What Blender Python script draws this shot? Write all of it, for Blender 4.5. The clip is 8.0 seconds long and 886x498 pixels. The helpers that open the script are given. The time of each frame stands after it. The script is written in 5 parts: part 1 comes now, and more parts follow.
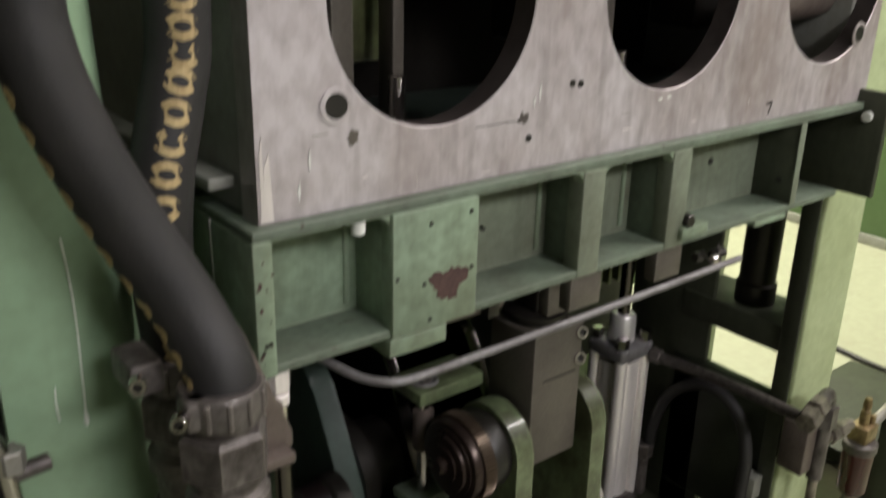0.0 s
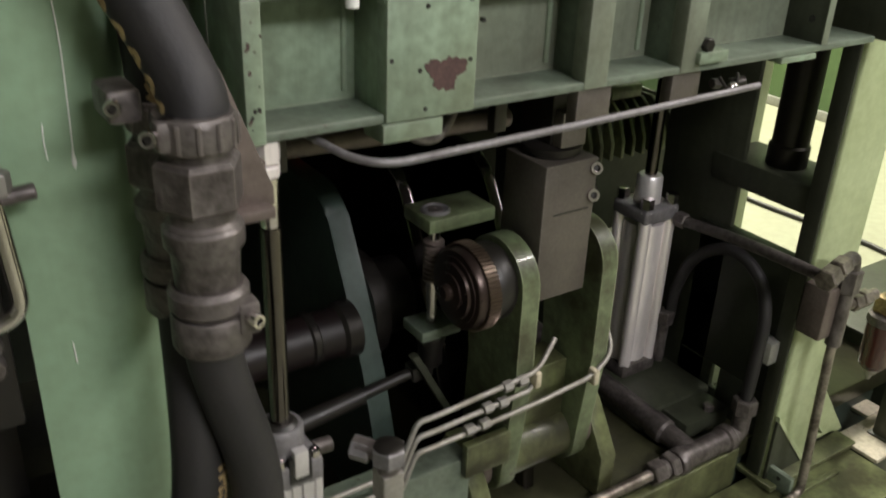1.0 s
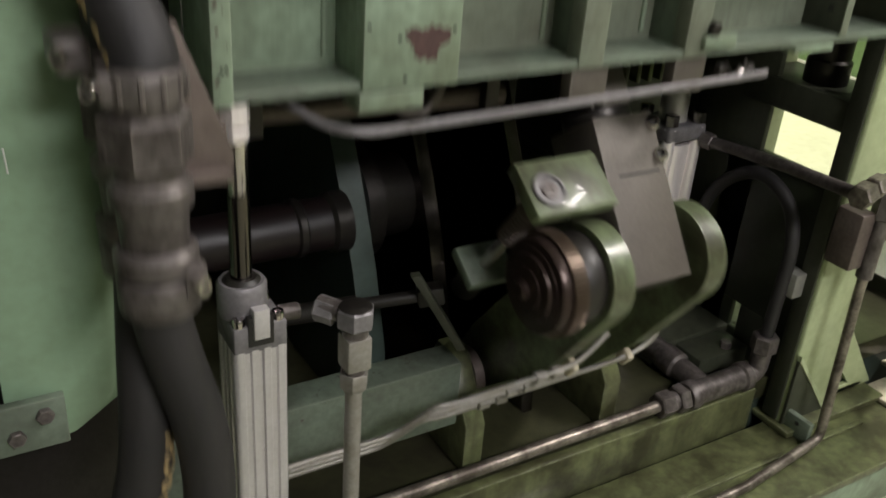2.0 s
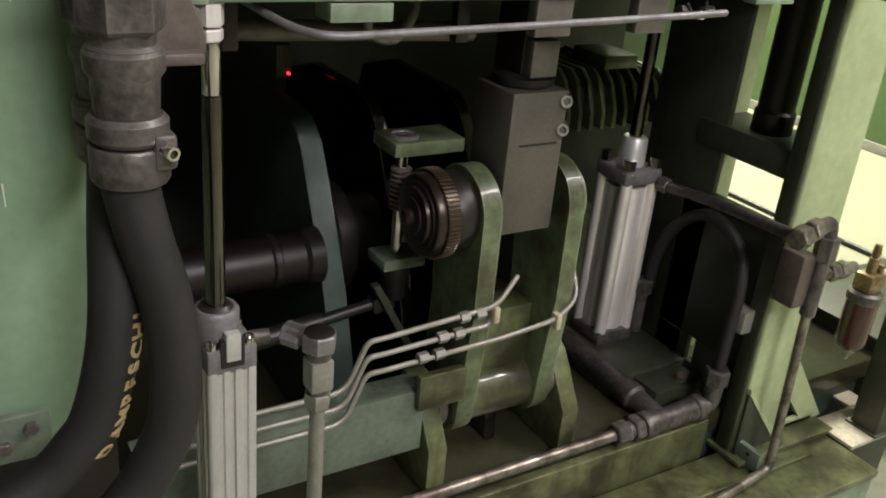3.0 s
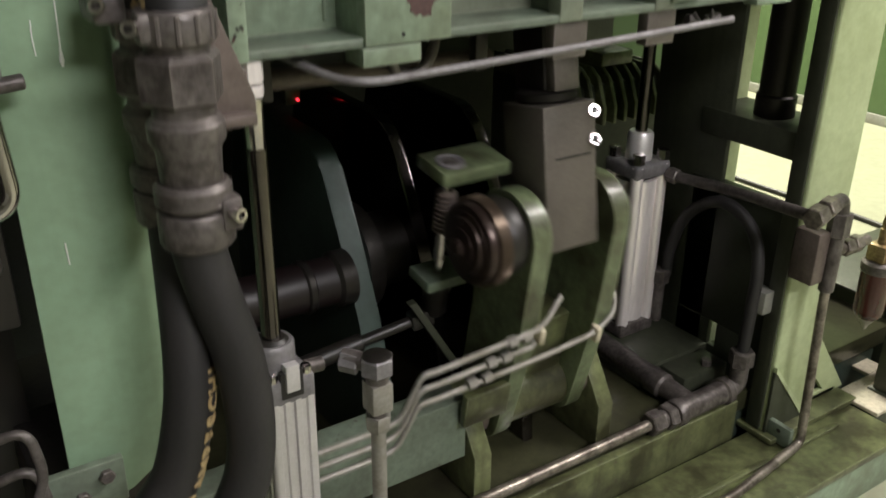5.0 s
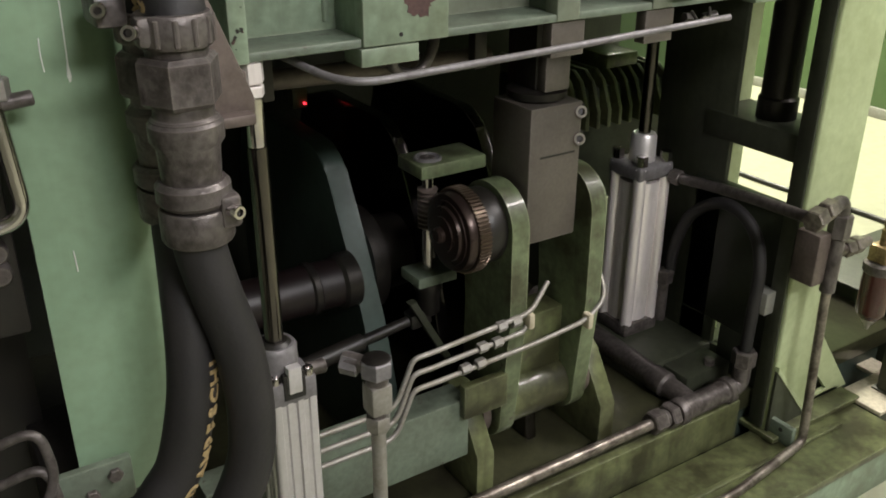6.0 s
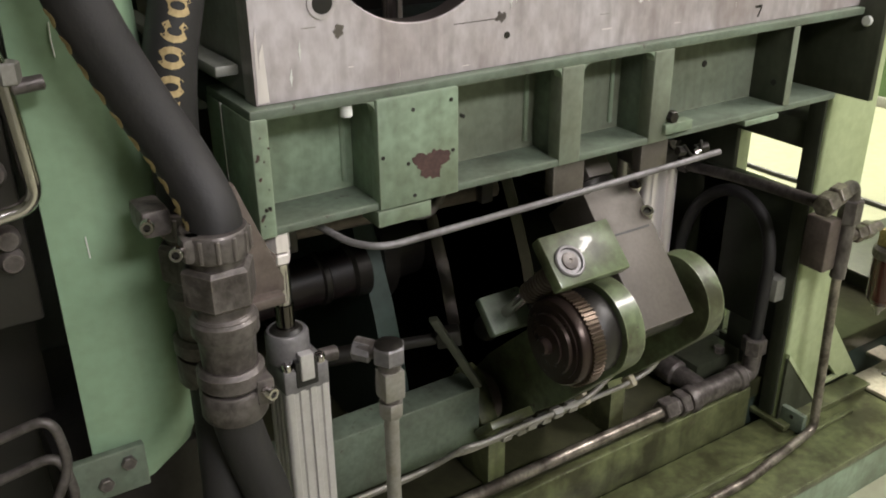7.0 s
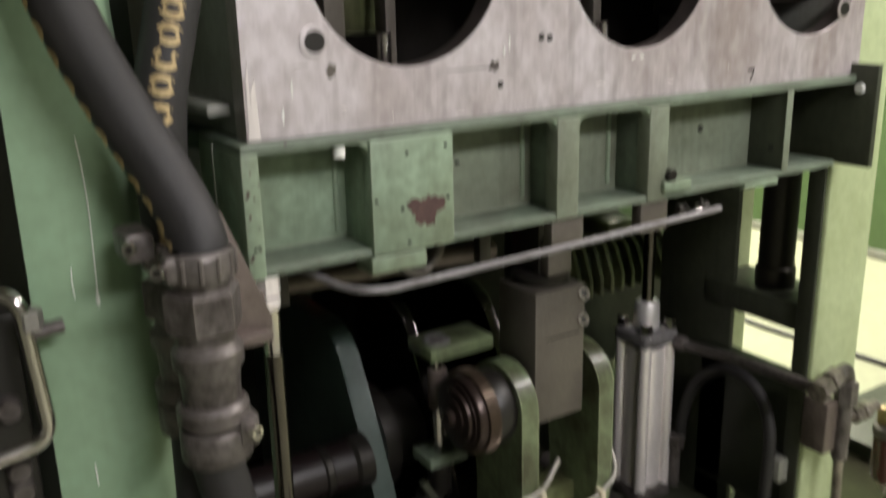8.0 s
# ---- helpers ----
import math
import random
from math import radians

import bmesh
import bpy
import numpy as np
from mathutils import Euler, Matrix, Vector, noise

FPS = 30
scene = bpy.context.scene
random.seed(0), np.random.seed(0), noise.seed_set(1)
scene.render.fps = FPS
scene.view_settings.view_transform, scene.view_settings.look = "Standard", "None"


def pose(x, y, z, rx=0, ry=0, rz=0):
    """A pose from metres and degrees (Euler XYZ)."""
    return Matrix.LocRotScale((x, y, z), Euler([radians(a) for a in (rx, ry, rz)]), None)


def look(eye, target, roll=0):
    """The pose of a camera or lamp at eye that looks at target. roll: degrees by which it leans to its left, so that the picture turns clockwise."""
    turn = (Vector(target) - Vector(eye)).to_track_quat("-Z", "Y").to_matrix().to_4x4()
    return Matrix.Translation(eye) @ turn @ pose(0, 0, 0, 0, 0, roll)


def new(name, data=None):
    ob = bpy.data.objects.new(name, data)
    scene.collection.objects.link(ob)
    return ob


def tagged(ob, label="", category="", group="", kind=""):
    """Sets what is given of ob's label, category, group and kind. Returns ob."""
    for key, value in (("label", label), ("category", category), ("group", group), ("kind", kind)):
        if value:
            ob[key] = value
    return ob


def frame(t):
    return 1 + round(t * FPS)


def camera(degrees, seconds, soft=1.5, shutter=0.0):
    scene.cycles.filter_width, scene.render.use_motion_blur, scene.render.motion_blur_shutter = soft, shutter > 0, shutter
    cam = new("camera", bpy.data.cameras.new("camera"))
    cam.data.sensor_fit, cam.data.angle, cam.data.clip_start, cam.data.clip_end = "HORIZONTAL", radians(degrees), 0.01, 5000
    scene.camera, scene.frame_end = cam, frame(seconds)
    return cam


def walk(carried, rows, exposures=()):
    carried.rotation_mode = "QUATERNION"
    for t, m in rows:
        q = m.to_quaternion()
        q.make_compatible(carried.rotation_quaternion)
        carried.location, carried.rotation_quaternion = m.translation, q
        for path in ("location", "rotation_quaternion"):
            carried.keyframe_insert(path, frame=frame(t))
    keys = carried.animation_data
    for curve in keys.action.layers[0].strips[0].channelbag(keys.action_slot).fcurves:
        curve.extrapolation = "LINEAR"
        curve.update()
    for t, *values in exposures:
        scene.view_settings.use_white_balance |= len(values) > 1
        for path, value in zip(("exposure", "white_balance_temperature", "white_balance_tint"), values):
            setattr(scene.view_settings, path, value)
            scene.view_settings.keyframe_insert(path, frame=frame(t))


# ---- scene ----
cam = camera(52.54, 8.0, soft=1.8, shutter=0.5)
# seconds, eye x y z, tilt, lean, heading
WALK = [
    (0, -0.704, 0.156, 1.575, 69.05, 1.32, -38.68),
    (0.5, -0.715, 0.114, 1.484, 65.71, 0.64, -36.20),
    (1, -0.671, 0.048, 1.416, 63.97, 2.44, -34.84),
    (1.2, -0.645, 0.029, 1.387, 63.07, 3.57, -34.11),
    (1.5, -0.608, 0.057, 1.262, 62.63, 3.86, -33.41),
    (1.7, -0.587, 0.048, 1.205, 62.45, 3.82, -32.70),
    (2.8, -0.582, -0.051, 1.239, 65.18, 5.78, -32.66),
    (3, -0.604, -0.083, 1.254, 65.40, 5.47, -33.03),
    (3.5, -0.621, -0.103, 1.249, 65.82, 3.24, -34.11),
    (3.8, -0.637, -0.102, 1.236, 65.90, 1.40, -34.05),
    (3.9, -0.650, -0.093, 1.234, 66.19, 0.86, -34.23),
    (4, -0.654, -0.105, 1.264, 65.50, 0.56, -33.63),
    (4.1, -0.666, -0.073, 1.241, 66.19, 0.28, -34.43),
    (4.5, -0.685, -0.062, 1.296, 65.26, 0.41, -33.79),
    (4.7, -0.688, -0.056, 1.288, 65.41, 0.60, -34.03),
    (5.8, -0.683, -0.078, 1.309, 65.22, 0.46, -33.13),
    (6, -0.679, -0.090, 1.318, 65.04, 0.18, -32.87),
    (6.5, -0.683, -0.089, 1.310, 65.21, -0.16, -33.12),
    (6.7, -0.690, -0.086, 1.300, 65.37, -0.33, -33.11),
    (6.8, -0.692, -0.084, 1.289, 65.54, -0.63, -33.05),
    (7, -0.691, -0.086, 1.299, 64.86, -0.48, -32.63),
    (7.5, -0.674, -0.105, 1.318, 66.11, 0.02, -32.36),
    (7.6, -0.686, -0.103, 1.328, 67.15, 0.14, -32.81),
    (7.7, -0.689, -0.119, 1.356, 68.32, 0.19, -32.53),
    (7.8, -0.689, -0.112, 1.400, 69.42, 0.16, -32.64),
    (8, -0.686, -0.102, 1.425, 73.65, -1.29, -32.38),
]
walk(cam, [(t, pose(x, y, z, tilt, 0, head) @ pose(0, 0, 0, 0, 0, lean)) for t, x, y, z, tilt, lean, head in WALK],
     exposures=[(0, -0.2), (0.5, -0.02), (1.0, -0.02), (1.5, -0.12), (3.0, 0.1), (4.0, 0.06), (6.0, 0.12), (8, 0.1)])

# ---- light ----
world = bpy.data.worlds.new("hall_air")
world.use_nodes = True
scene.world = world
world.node_tree.nodes["Background"].inputs[0].default_value = (0.85, 1.0, 0.8, 1)
world.node_tree.nodes["Background"].inputs[1].default_value = 0.03


def area_lamp(name, eye, target, sx, sy, watts, colour):
    data = bpy.data.lights.new(name, "AREA")
    data.shape, data.size, data.size_y, data.energy, data.color = "RECTANGLE", sx, sy, watts, colour
    ob = new(name, data)
    ob.matrix_world = look(eye, target)
    return ob


# unseen lamps, placed by brightness; the second adds frontal fill
area_lamp("unseen_hall_light", (2.85, -0.35, 3.7), (1.5, 0.9, 0.1), 1.4, 0.5, 175, (1.0, 0.93, 0.9))
area_lamp("unseen_hall_light", (0.25, -2.65, 3.7), (0.05, 0.9, 0.6), 1.8, 1.0, 262, (1.0, 0.96, 0.985))
area_lamp("rear_hall_light", (3.3, 4.6, 3.6), (2.9, 2.9, 0.0), 1.6, 1.6, 720, (1.0, 0.96, 0.78))


# ---- materials ----
def mat(name, base, rough=0.5, metal=0.0, dirt=None, amount=0.4, scale=9.0, fine=90.0, bump=0.15, stretch=(1, 1, 1), coat=0.0, chips=0.0, drips=0.0, clouds=(0.42, 0.72), edge=None):
    """A worn surface: base colour, a dirt colour in clouds and specks, uneven gloss and a fine relief."""
    m = bpy.data.materials.new(name)
    m.use_nodes = True
    nt = m.node_tree
    b = nt.nodes["Principled BSDF"]
    link = nt.links.new
    tc = nt.nodes.new("ShaderNodeTexCoord")
    mp = nt.nodes.new("ShaderNodeMapping")
    mp.inputs["Scale"].default_value = stretch
    link(tc.outputs["Object"], mp.inputs[0])
    big = nt.nodes.new("ShaderNodeTexNoise")
    big.inputs["Scale"].default_value, big.inputs["Detail"].default_value, big.inputs["Roughness"].default_value = scale, 6, 0.65
    small = nt.nodes.new("ShaderNodeTexNoise")
    small.inputs["Scale"].default_value, small.inputs["Detail"].default_value = fine, 4
    link(mp.outputs[0], big.inputs["Vector"])
    link(mp.outputs[0], small.inputs["Vector"])
    ramp = nt.nodes.new("ShaderNodeValToRGB")
    ramp.color_ramp.elements[0].position, ramp.color_ramp.elements[1].position = clouds
    link(big.outputs["Fac"], ramp.inputs[0])
    mix = nt.nodes.new("ShaderNodeMix")
    mix.data_type = "RGBA"
    d = dirt or tuple(c * 0.45 for c in base)
    mix.inputs["A"].default_value, mix.inputs["B"].default_value = (*base, 1), (*d, 1)
    mul = nt.nodes.new("ShaderNodeMath")
    mul.operation = "MULTIPLY"
    mul.inputs[1].default_value = amount
    link(ramp.outputs[0], mul.inputs[0])
    link(mul.outputs[0], mix.inputs["Factor"])
    speck = nt.nodes.new("ShaderNodeMix")
    speck.data_type = "RGBA"
    sr = nt.nodes.new("ShaderNodeValToRGB")
    sr.color_ramp.elements[0].position, sr.color_ramp.elements[1].position = 0.35, 0.75
    link(small.outputs["Fac"], sr.inputs[0])
    sm = nt.nodes.new("ShaderNodeMath")
    sm.operation = "MULTIPLY"
    sm.inputs[1].default_value = amount * 0.5
    link(sr.outputs[0], sm.inputs[0])
    link(sm.outputs[0], speck.inputs["Factor"])
    link(mix.outputs["Result"], speck.inputs["A"])
    speck.inputs["B"].default_value = (*(c * 0.6 for c in d), 1)
    last = speck.outputs["Result"]
    if drips:
        dm = nt.nodes.new("ShaderNodeMapping")
        dm.inputs["Scale"].default_value = (30, 30, 2.2)
        link(tc.outputs["Object"], dm.inputs[0])
        dn = nt.nodes.new("ShaderNodeTexNoise")
        dn.inputs["Scale"].default_value, dn.inputs["Detail"].default_value = 1.4, 5
        link(dm.outputs[0], dn.inputs["Vector"])
        dr = nt.nodes.new("ShaderNodeValToRGB")
        dr.color_ramp.elements[0].position, dr.color_ramp.elements[1].position = 0.5, 0.75
        link(dn.outputs["Fac"], dr.inputs[0])
        dk = nt.nodes.new("ShaderNodeMath")
        dk.operation = "MULTIPLY"
        dk.inputs[1].default_value = drips
        link(dr.outputs[0], dk.inputs[0])
        dx = nt.nodes.new("ShaderNodeMix")
        dx.data_type = "RGBA"
        link(dk.outputs[0], dx.inputs["Factor"])
        link(last, dx.inputs["A"])
        dx.inputs["B"].default_value = (*(c * 0.55 for c in d), 1)
        last = dx.outputs["Result"]
    if chips:
        cn = nt.nodes.new("ShaderNodeTexNoise")
        cn.inputs["Scale"].default_value, cn.inputs["Detail"].default_value, cn.inputs["Roughness"].default_value = 34, 7, 0.7
        link(mp.outputs[0], cn.inputs["Vector"])
        cr = nt.nodes.new("ShaderNodeValToRGB")
        cr.color_ramp.elements[0].position, cr.color_ramp.elements[1].position = chips, chips + 0.02
        link(cn.outputs["Fac"], cr.inputs[0])
        cx = nt.nodes.new("ShaderNodeMix")
        cx.data_type = "RGBA"
        link(cr.outputs[0], cx.inputs["Factor"])
        link(last, cx.inputs["A"])
        cx.inputs["B"].default_value = (0.06, 0.045, 0.035, 1)
        last = cx.outputs["Result"]
    if edge:
        # paint rubbed off along the edges, in patches
        bev = nt.nodes.new("ShaderNodeBevel")
        bev.samples = 4
        bev.inputs["Radius"].default_value = 0.006
        geo = nt.nodes.new("ShaderNodeNewGeometry")
        dot = nt.nodes.new("ShaderNodeVectorMath")
        dot.operation = "DOT_PRODUCT"
        link(bev.outputs[0], dot.inputs[0])
        link(geo.outputs["Normal"], dot.inputs[1])
        er = nt.nodes.new("ShaderNodeMapRange")
        er.inputs["From Min"].default_value, er.inputs["From Max"].default_value = 0.99, 0.86
        link(dot.outputs["Value"], er.inputs["Value"])
        en = nt.nodes.new("ShaderNodeMath")
        en.operation = "MULTIPLY"
        link(er.outputs[0], en.inputs[0])
        link(sr.outputs[0], en.inputs[1])
        ex = nt.nodes.new("ShaderNodeMix")
        ex.data_type = "RGBA"
        link(en.outputs[0], ex.inputs["Factor"])
        link(last, ex.inputs["A"])
        ex.inputs["B"].default_value = (*edge, 1)
        last = ex.outputs["Result"]
    link(last, b.inputs["Base Color"])
    rr = nt.nodes.new("ShaderNodeMapRange")
    rr.inputs["To Min"].default_value, rr.inputs["To Max"].default_value = max(0.05, rough - 0.12), min(1, rough + 0.15)
    link(big.outputs["Fac"], rr.inputs["Value"])
    link(rr.outputs[0], b.inputs["Roughness"])
    b.inputs["Metallic"].default_value = metal
    b.inputs["Coat Weight"].default_value = coat
    bp = nt.nodes.new("ShaderNodeBump")
    bp.inputs["Strength"].default_value, bp.inputs["Distance"].default_value = bump, 0.002
    link(small.outputs["Fac"], bp.inputs["Height"])
    link(bp.outputs[0], b.inputs["Normal"])
    return m


GREEN = mat("sage_green_paint", (0.238, 0.315, 0.222), 0.42, 0, (0.105, 0.115, 0.068), 0.8, 6, 60, 0.12, chips=0.7, drips=0.25, edge=(0.36, 0.4, 0.3))
# lighter copy of GREEN, raised to match the cover's brightness
GREEN_COVER = mat("lighter_sage_green_paint", (0.25, 0.37, 0.24), 0.36, 0, (0.19, 0.25, 0.15), 0.4, 4, 50, 0.06, chips=0.76, drips=0.12)
GREEN_OILY = mat("oily_green_paint", (0.14, 0.158, 0.07), 0.38, 0, (0.03, 0.029, 0.012), 0.95, 7, 45, 0.3, coat=0.25, chips=0.66, drips=0.5, clouds=(0.4, 0.62), edge=(0.3, 0.33, 0.19))
GREEN_PALE = mat("pale_green_paint", (0.43, 0.5, 0.285), 0.45, 0, (0.22, 0.25, 0.11), 0.45, 5, 50, 0.08, chips=0.74, drips=0.08, edge=(0.55, 0.58, 0.4))
GREEN_ARM = mat("oil_smeared_green_paint", (0.15, 0.19, 0.1), 0.4, 0, (0.04, 0.038, 0.018), 0.9, 11, 55, 0.3, coat=0.2, chips=0.65, drips=0.4, clouds=(0.42, 0.66), edge=(0.33, 0.38, 0.22))
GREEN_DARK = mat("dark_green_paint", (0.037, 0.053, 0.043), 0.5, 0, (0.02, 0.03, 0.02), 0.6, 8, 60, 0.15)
# dark tone also holds the shade of faces turned from the lamps
GREEN_OIL_SHADE = mat("oil_and_shade_dark_green_paint", (0.05, 0.056, 0.036), 0.45, 0, (0.02, 0.021, 0.013), 0.7, 6, 60, 0.15, drips=0.4)
# near-black paint that also stands for the unlit inside
GREEN_GREASE_SHADE = mat("grease_and_shade_green_paint", (0.025, 0.03, 0.018), 0.4, 0, (0.01, 0.012, 0.006), 0.7, 8, 60, 0.2)
# duller copy of GREEN: dust plus the weaker light towards the right
GREEN_DUST_SHADE = mat("dust_and_shade_green_paint", (0.185, 0.215, 0.158), 0.48, 0, (0.1, 0.1, 0.066), 0.7, 7, 60, 0.15, chips=0.69, drips=0.35, edge=(0.3, 0.33, 0.24))
# darker copy of GREEN: grime plus the shade in the beam's pockets
GREEN_GRIME_SHADE = mat("grime_and_shade_green_paint", (0.15, 0.19, 0.14), 0.5, 0, (0.07, 0.075, 0.055), 0.8, 10, 70, 0.25, chips=0.64, edge=(0.28, 0.32, 0.24))
WALL_GREEN = mat("green_wall_paint", (0.075, 0.125, 0.045), 0.7, 0, (0.045, 0.09, 0.025), 0.4, 1.2, 14, 0.1)
ALU = mat("scraped_cast_aluminium", (0.61, 0.565, 0.58), 0.4, 0.3, (0.28, 0.225, 0.2), 0.8, 4.5, 55, 0.25, (1.0, 1, 0.55), chips=0.72, drips=0.35, clouds=(0.4, 0.66))
ALU_PROFILE = mat("anodised_aluminium", (0.64, 0.615, 0.61), 0.38, 0.55, (0.4, 0.39, 0.35), 0.3, 14, 160, 0.06)
ALU_TUBE = mat("polished_aluminium_tube", (0.86, 0.8, 0.78), 0.3, 0.4, (0.4, 0.37, 0.33), 0.35, 12, 140, 0.05, (1, 1, 0.15))
STEEL = mat("brown_grey_ground_steel", (0.118, 0.103, 0.086), 0.5, 0.2, (0.07, 0.06, 0.05), 0.6, 9, 130, 0.15, edge=(0.3, 0.27, 0.24))
CAST = mat("grey_cast_alloy", (0.23, 0.22, 0.225), 0.5, 0.4, (0.1, 0.09, 0.085), 0.7, 18, 120, 0.3)
STEEL_DARK = mat("oiled_dark_steel", (0.035, 0.031, 0.028), 0.35, 0.6, (0.02, 0.018, 0.014), 0.6, 12, 120, 0.2)
CHROME = mat("chromed_steel", (0.62, 0.575, 0.57), 0.1, 1.0, (0.45, 0.42, 0.38), 0.2, 10, 140, 0.03)
ZINC = mat("dull_zinc_steel", (0.34, 0.325, 0.3), 0.5, 0.6, (0.2, 0.18, 0.13), 0.6, 22, 150, 0.15)
IRON = mat("grimy_cast_iron", (0.138, 0.122, 0.114), 0.4, 0.35, (0.032, 0.024, 0.021), 0.95, 24, 95, 0.8, edge=(0.26, 0.225, 0.2))
RUSTY = mat("greasy_brown_steel", (0.15, 0.12, 0.105), 0.5, 0.3, (0.06, 0.045, 0.038), 0.7, 14, 100, 0.35)
RUBBER = mat("black_rubber", (0.013, 0.012, 0.0125), 0.6, 0, (0.028, 0.0245, 0.023), 0.55, 12, 130, 0.3)
# also fills holes, slots and gaps in place of their shade
BLACK = mat("plain_black", (0.012, 0.011, 0.01), 0.4, 0, (0.025, 0.02, 0.014), 0.5, 14, 90, 0.2)
LETTER = mat("worn_yellow_lettering", (0.5, 0.38, 0.19), 0.6, 0, (0.25, 0.16, 0.06), 0.6, 60, 200, 0.1)
PRIMER = mat("bare_red_brown_primer", (0.08, 0.042, 0.036), 0.7, 0, (0.045, 0.025, 0.022), 0.7, 40, 160, 0.2)
BRONZE = mat("oiled_bronze_gear", (0.095, 0.07, 0.05), 0.35, 0.65, (0.05, 0.03, 0.018), 0.5, 20, 120, 0.15)
GEAR_FACE = mat("oily_dark_gear_face", (0.06, 0.042, 0.036), 0.28, 0.6, (0.03, 0.018, 0.014), 0.6, 14, 110, 0.1)
BRASS = mat("tarnished_brass", (0.36, 0.27, 0.15), 0.36, 0.8, (0.1, 0.065, 0.035), 0.85, 40, 160, 0.15)
AMBER = mat("red_brown_oil_bowl", (0.05, 0.013, 0.01), 0.16, 0, (0.03, 0.01, 0.008), 0.5, 18, 80, 0.02, coat=0.2)
WHITE = mat("white_plastic", (0.75, 0.76, 0.72), 0.4, 0, (0.5, 0.48, 0.4), 0.3, 30, 120, 0.05)
CREAM = mat("cream_plastic", (0.5, 0.45, 0.33), 0.5, 0, (0.3, 0.25, 0.16), 0.4, 40, 150, 0.05)
DECK = mat("oil_black_green_deck", (0.042, 0.043, 0.021), 0.35, 0, (0.016, 0.014, 0.008), 1.0, 5, 50, 0.3, coat=0.2)
FLOOR = mat("worn_pale_floor", (0.33, 0.34, 0.24), 0.45, 0, (0.27, 0.265, 0.18), 0.5, 1.5, 25, 0.1)
HALL = mat("grey_hall_plaster", (0.2, 0.2, 0.18), 0.8, 0, (0.35, 0.36, 0.3), 0.4, 1, 20, 0.1)
BORE = mat("dark_bored_wall", (0.035, 0.028, 0.026), 0.45, 0.3, (0.12, 0.1, 0.09), 0.5, 9, 90, 0.2)
# dark base stands in for the dark surroundings the chrome reflects
ROD_DARK = mat("dark_reflecting_chrome", (0.14, 0.125, 0.118), 0.16, 1.0, (0.06, 0.05, 0.045), 0.5, 16, 120, 0.05, (1, 1, 0.2))
PIPE = mat("grimy_brown_grey_pipe", (0.32, 0.285, 0.24), 0.36, 0.6, (0.06, 0.048, 0.038), 0.85, 16, 110, 0.3, clouds=(0.4, 0.6))
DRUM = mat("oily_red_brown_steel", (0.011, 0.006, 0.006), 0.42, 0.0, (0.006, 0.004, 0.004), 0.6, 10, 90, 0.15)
PLATE = mat("dark_blue_green_housing_paint", (0.05, 0.075, 0.062), 0.45, 0, (0.026, 0.038, 0.03), 0.6, 7, 60, 0.12)
CREAM_LIT = mat("worn_cream_lit_plate", (0.55, 0.5, 0.38), 0.5, 0, (0.16, 0.13, 0.09), 0.6, 14, 80, 0.2, chips=0.62)
GASKET = mat("grey_sheet_metal", (0.3, 0.3, 0.27), 0.5, 0.3, (0.16, 0.15, 0.12), 0.5, 8, 70, 0.1)


def glow(name, colour, power):
    m = bpy.data.materials.new(name)
    m.use_nodes = True
    b = m.node_tree.nodes["Principled BSDF"]
    b.inputs["Base Color"].default_value = b.inputs["Emission Color"].default_value = (*colour, 1)
    b.inputs["Emission Strength"].default_value = power
    return m


LED = glow("red_led", (1.0, 0.03, 0.05), 3)
LAMP = glow("added_lamp_glow", (0.95, 1.0, 0.93), 3)


# ---- mesh helpers: all in world metres ----
def thing(name, at, label, category, group="", kind=""):
    ob = new(name)
    ob.location = at
    ob.empty_display_size = 0.05
    return tagged(ob, label, category, group, kind)


def origin(ob):
    v = Vector((0, 0, 0))
    while ob is not None:
        v = v + ob.location
        ob = ob.parent
    return v


def part(name, bm, material, parent=None, label=""):
    """Links a bmesh, drawn in world metres, as one mesh object under a thing or a part."""
    me = bpy.data.meshes.new(name)
    bmesh.ops.recalc_face_normals(bm, faces=bm.faces)
    bm.to_mesh(me)
    bm.free()
    me.shade_smooth()
    me.set_sharp_from_angle(angle=radians(38))
    me.materials.append(material)
    ob = new(name, me)
    if parent is not None:
        me.transform(Matrix.Translation(-origin(parent)))
        ob.parent = parent
    return tagged(ob, label)


def box(x0, x1, y0, y1, z0, z1, bevel=0.003, seg=2):
    bm = bmesh.new()
    bmesh.ops.create_cube(bm, size=1, matrix=Matrix.Translation(((x0 + x1) / 2, (y0 + y1) / 2, (z0 + z1) / 2)) @ Matrix.Diagonal((x1 - x0, y1 - y0, z1 - z0, 1)))
    if bevel:
        bmesh.ops.bevel(bm, geom=bm.edges[:], offset=bevel, segments=seg, affect="EDGES", profile=0.5)
    return bm


def joined(*bms):
    out = bmesh.new()
    for b in bms:
        me = bpy.data.meshes.new("tmp")
        b.to_mesh(me)
        b.free()
        out.from_mesh(me)
        bpy.data.meshes.remove(me)
    return out


def aim(a, b):
    a, b = Vector(a), Vector(b)
    return Matrix.Translation(a) @ (b - a).to_track_quat("Z", "Y").to_matrix().to_4x4()


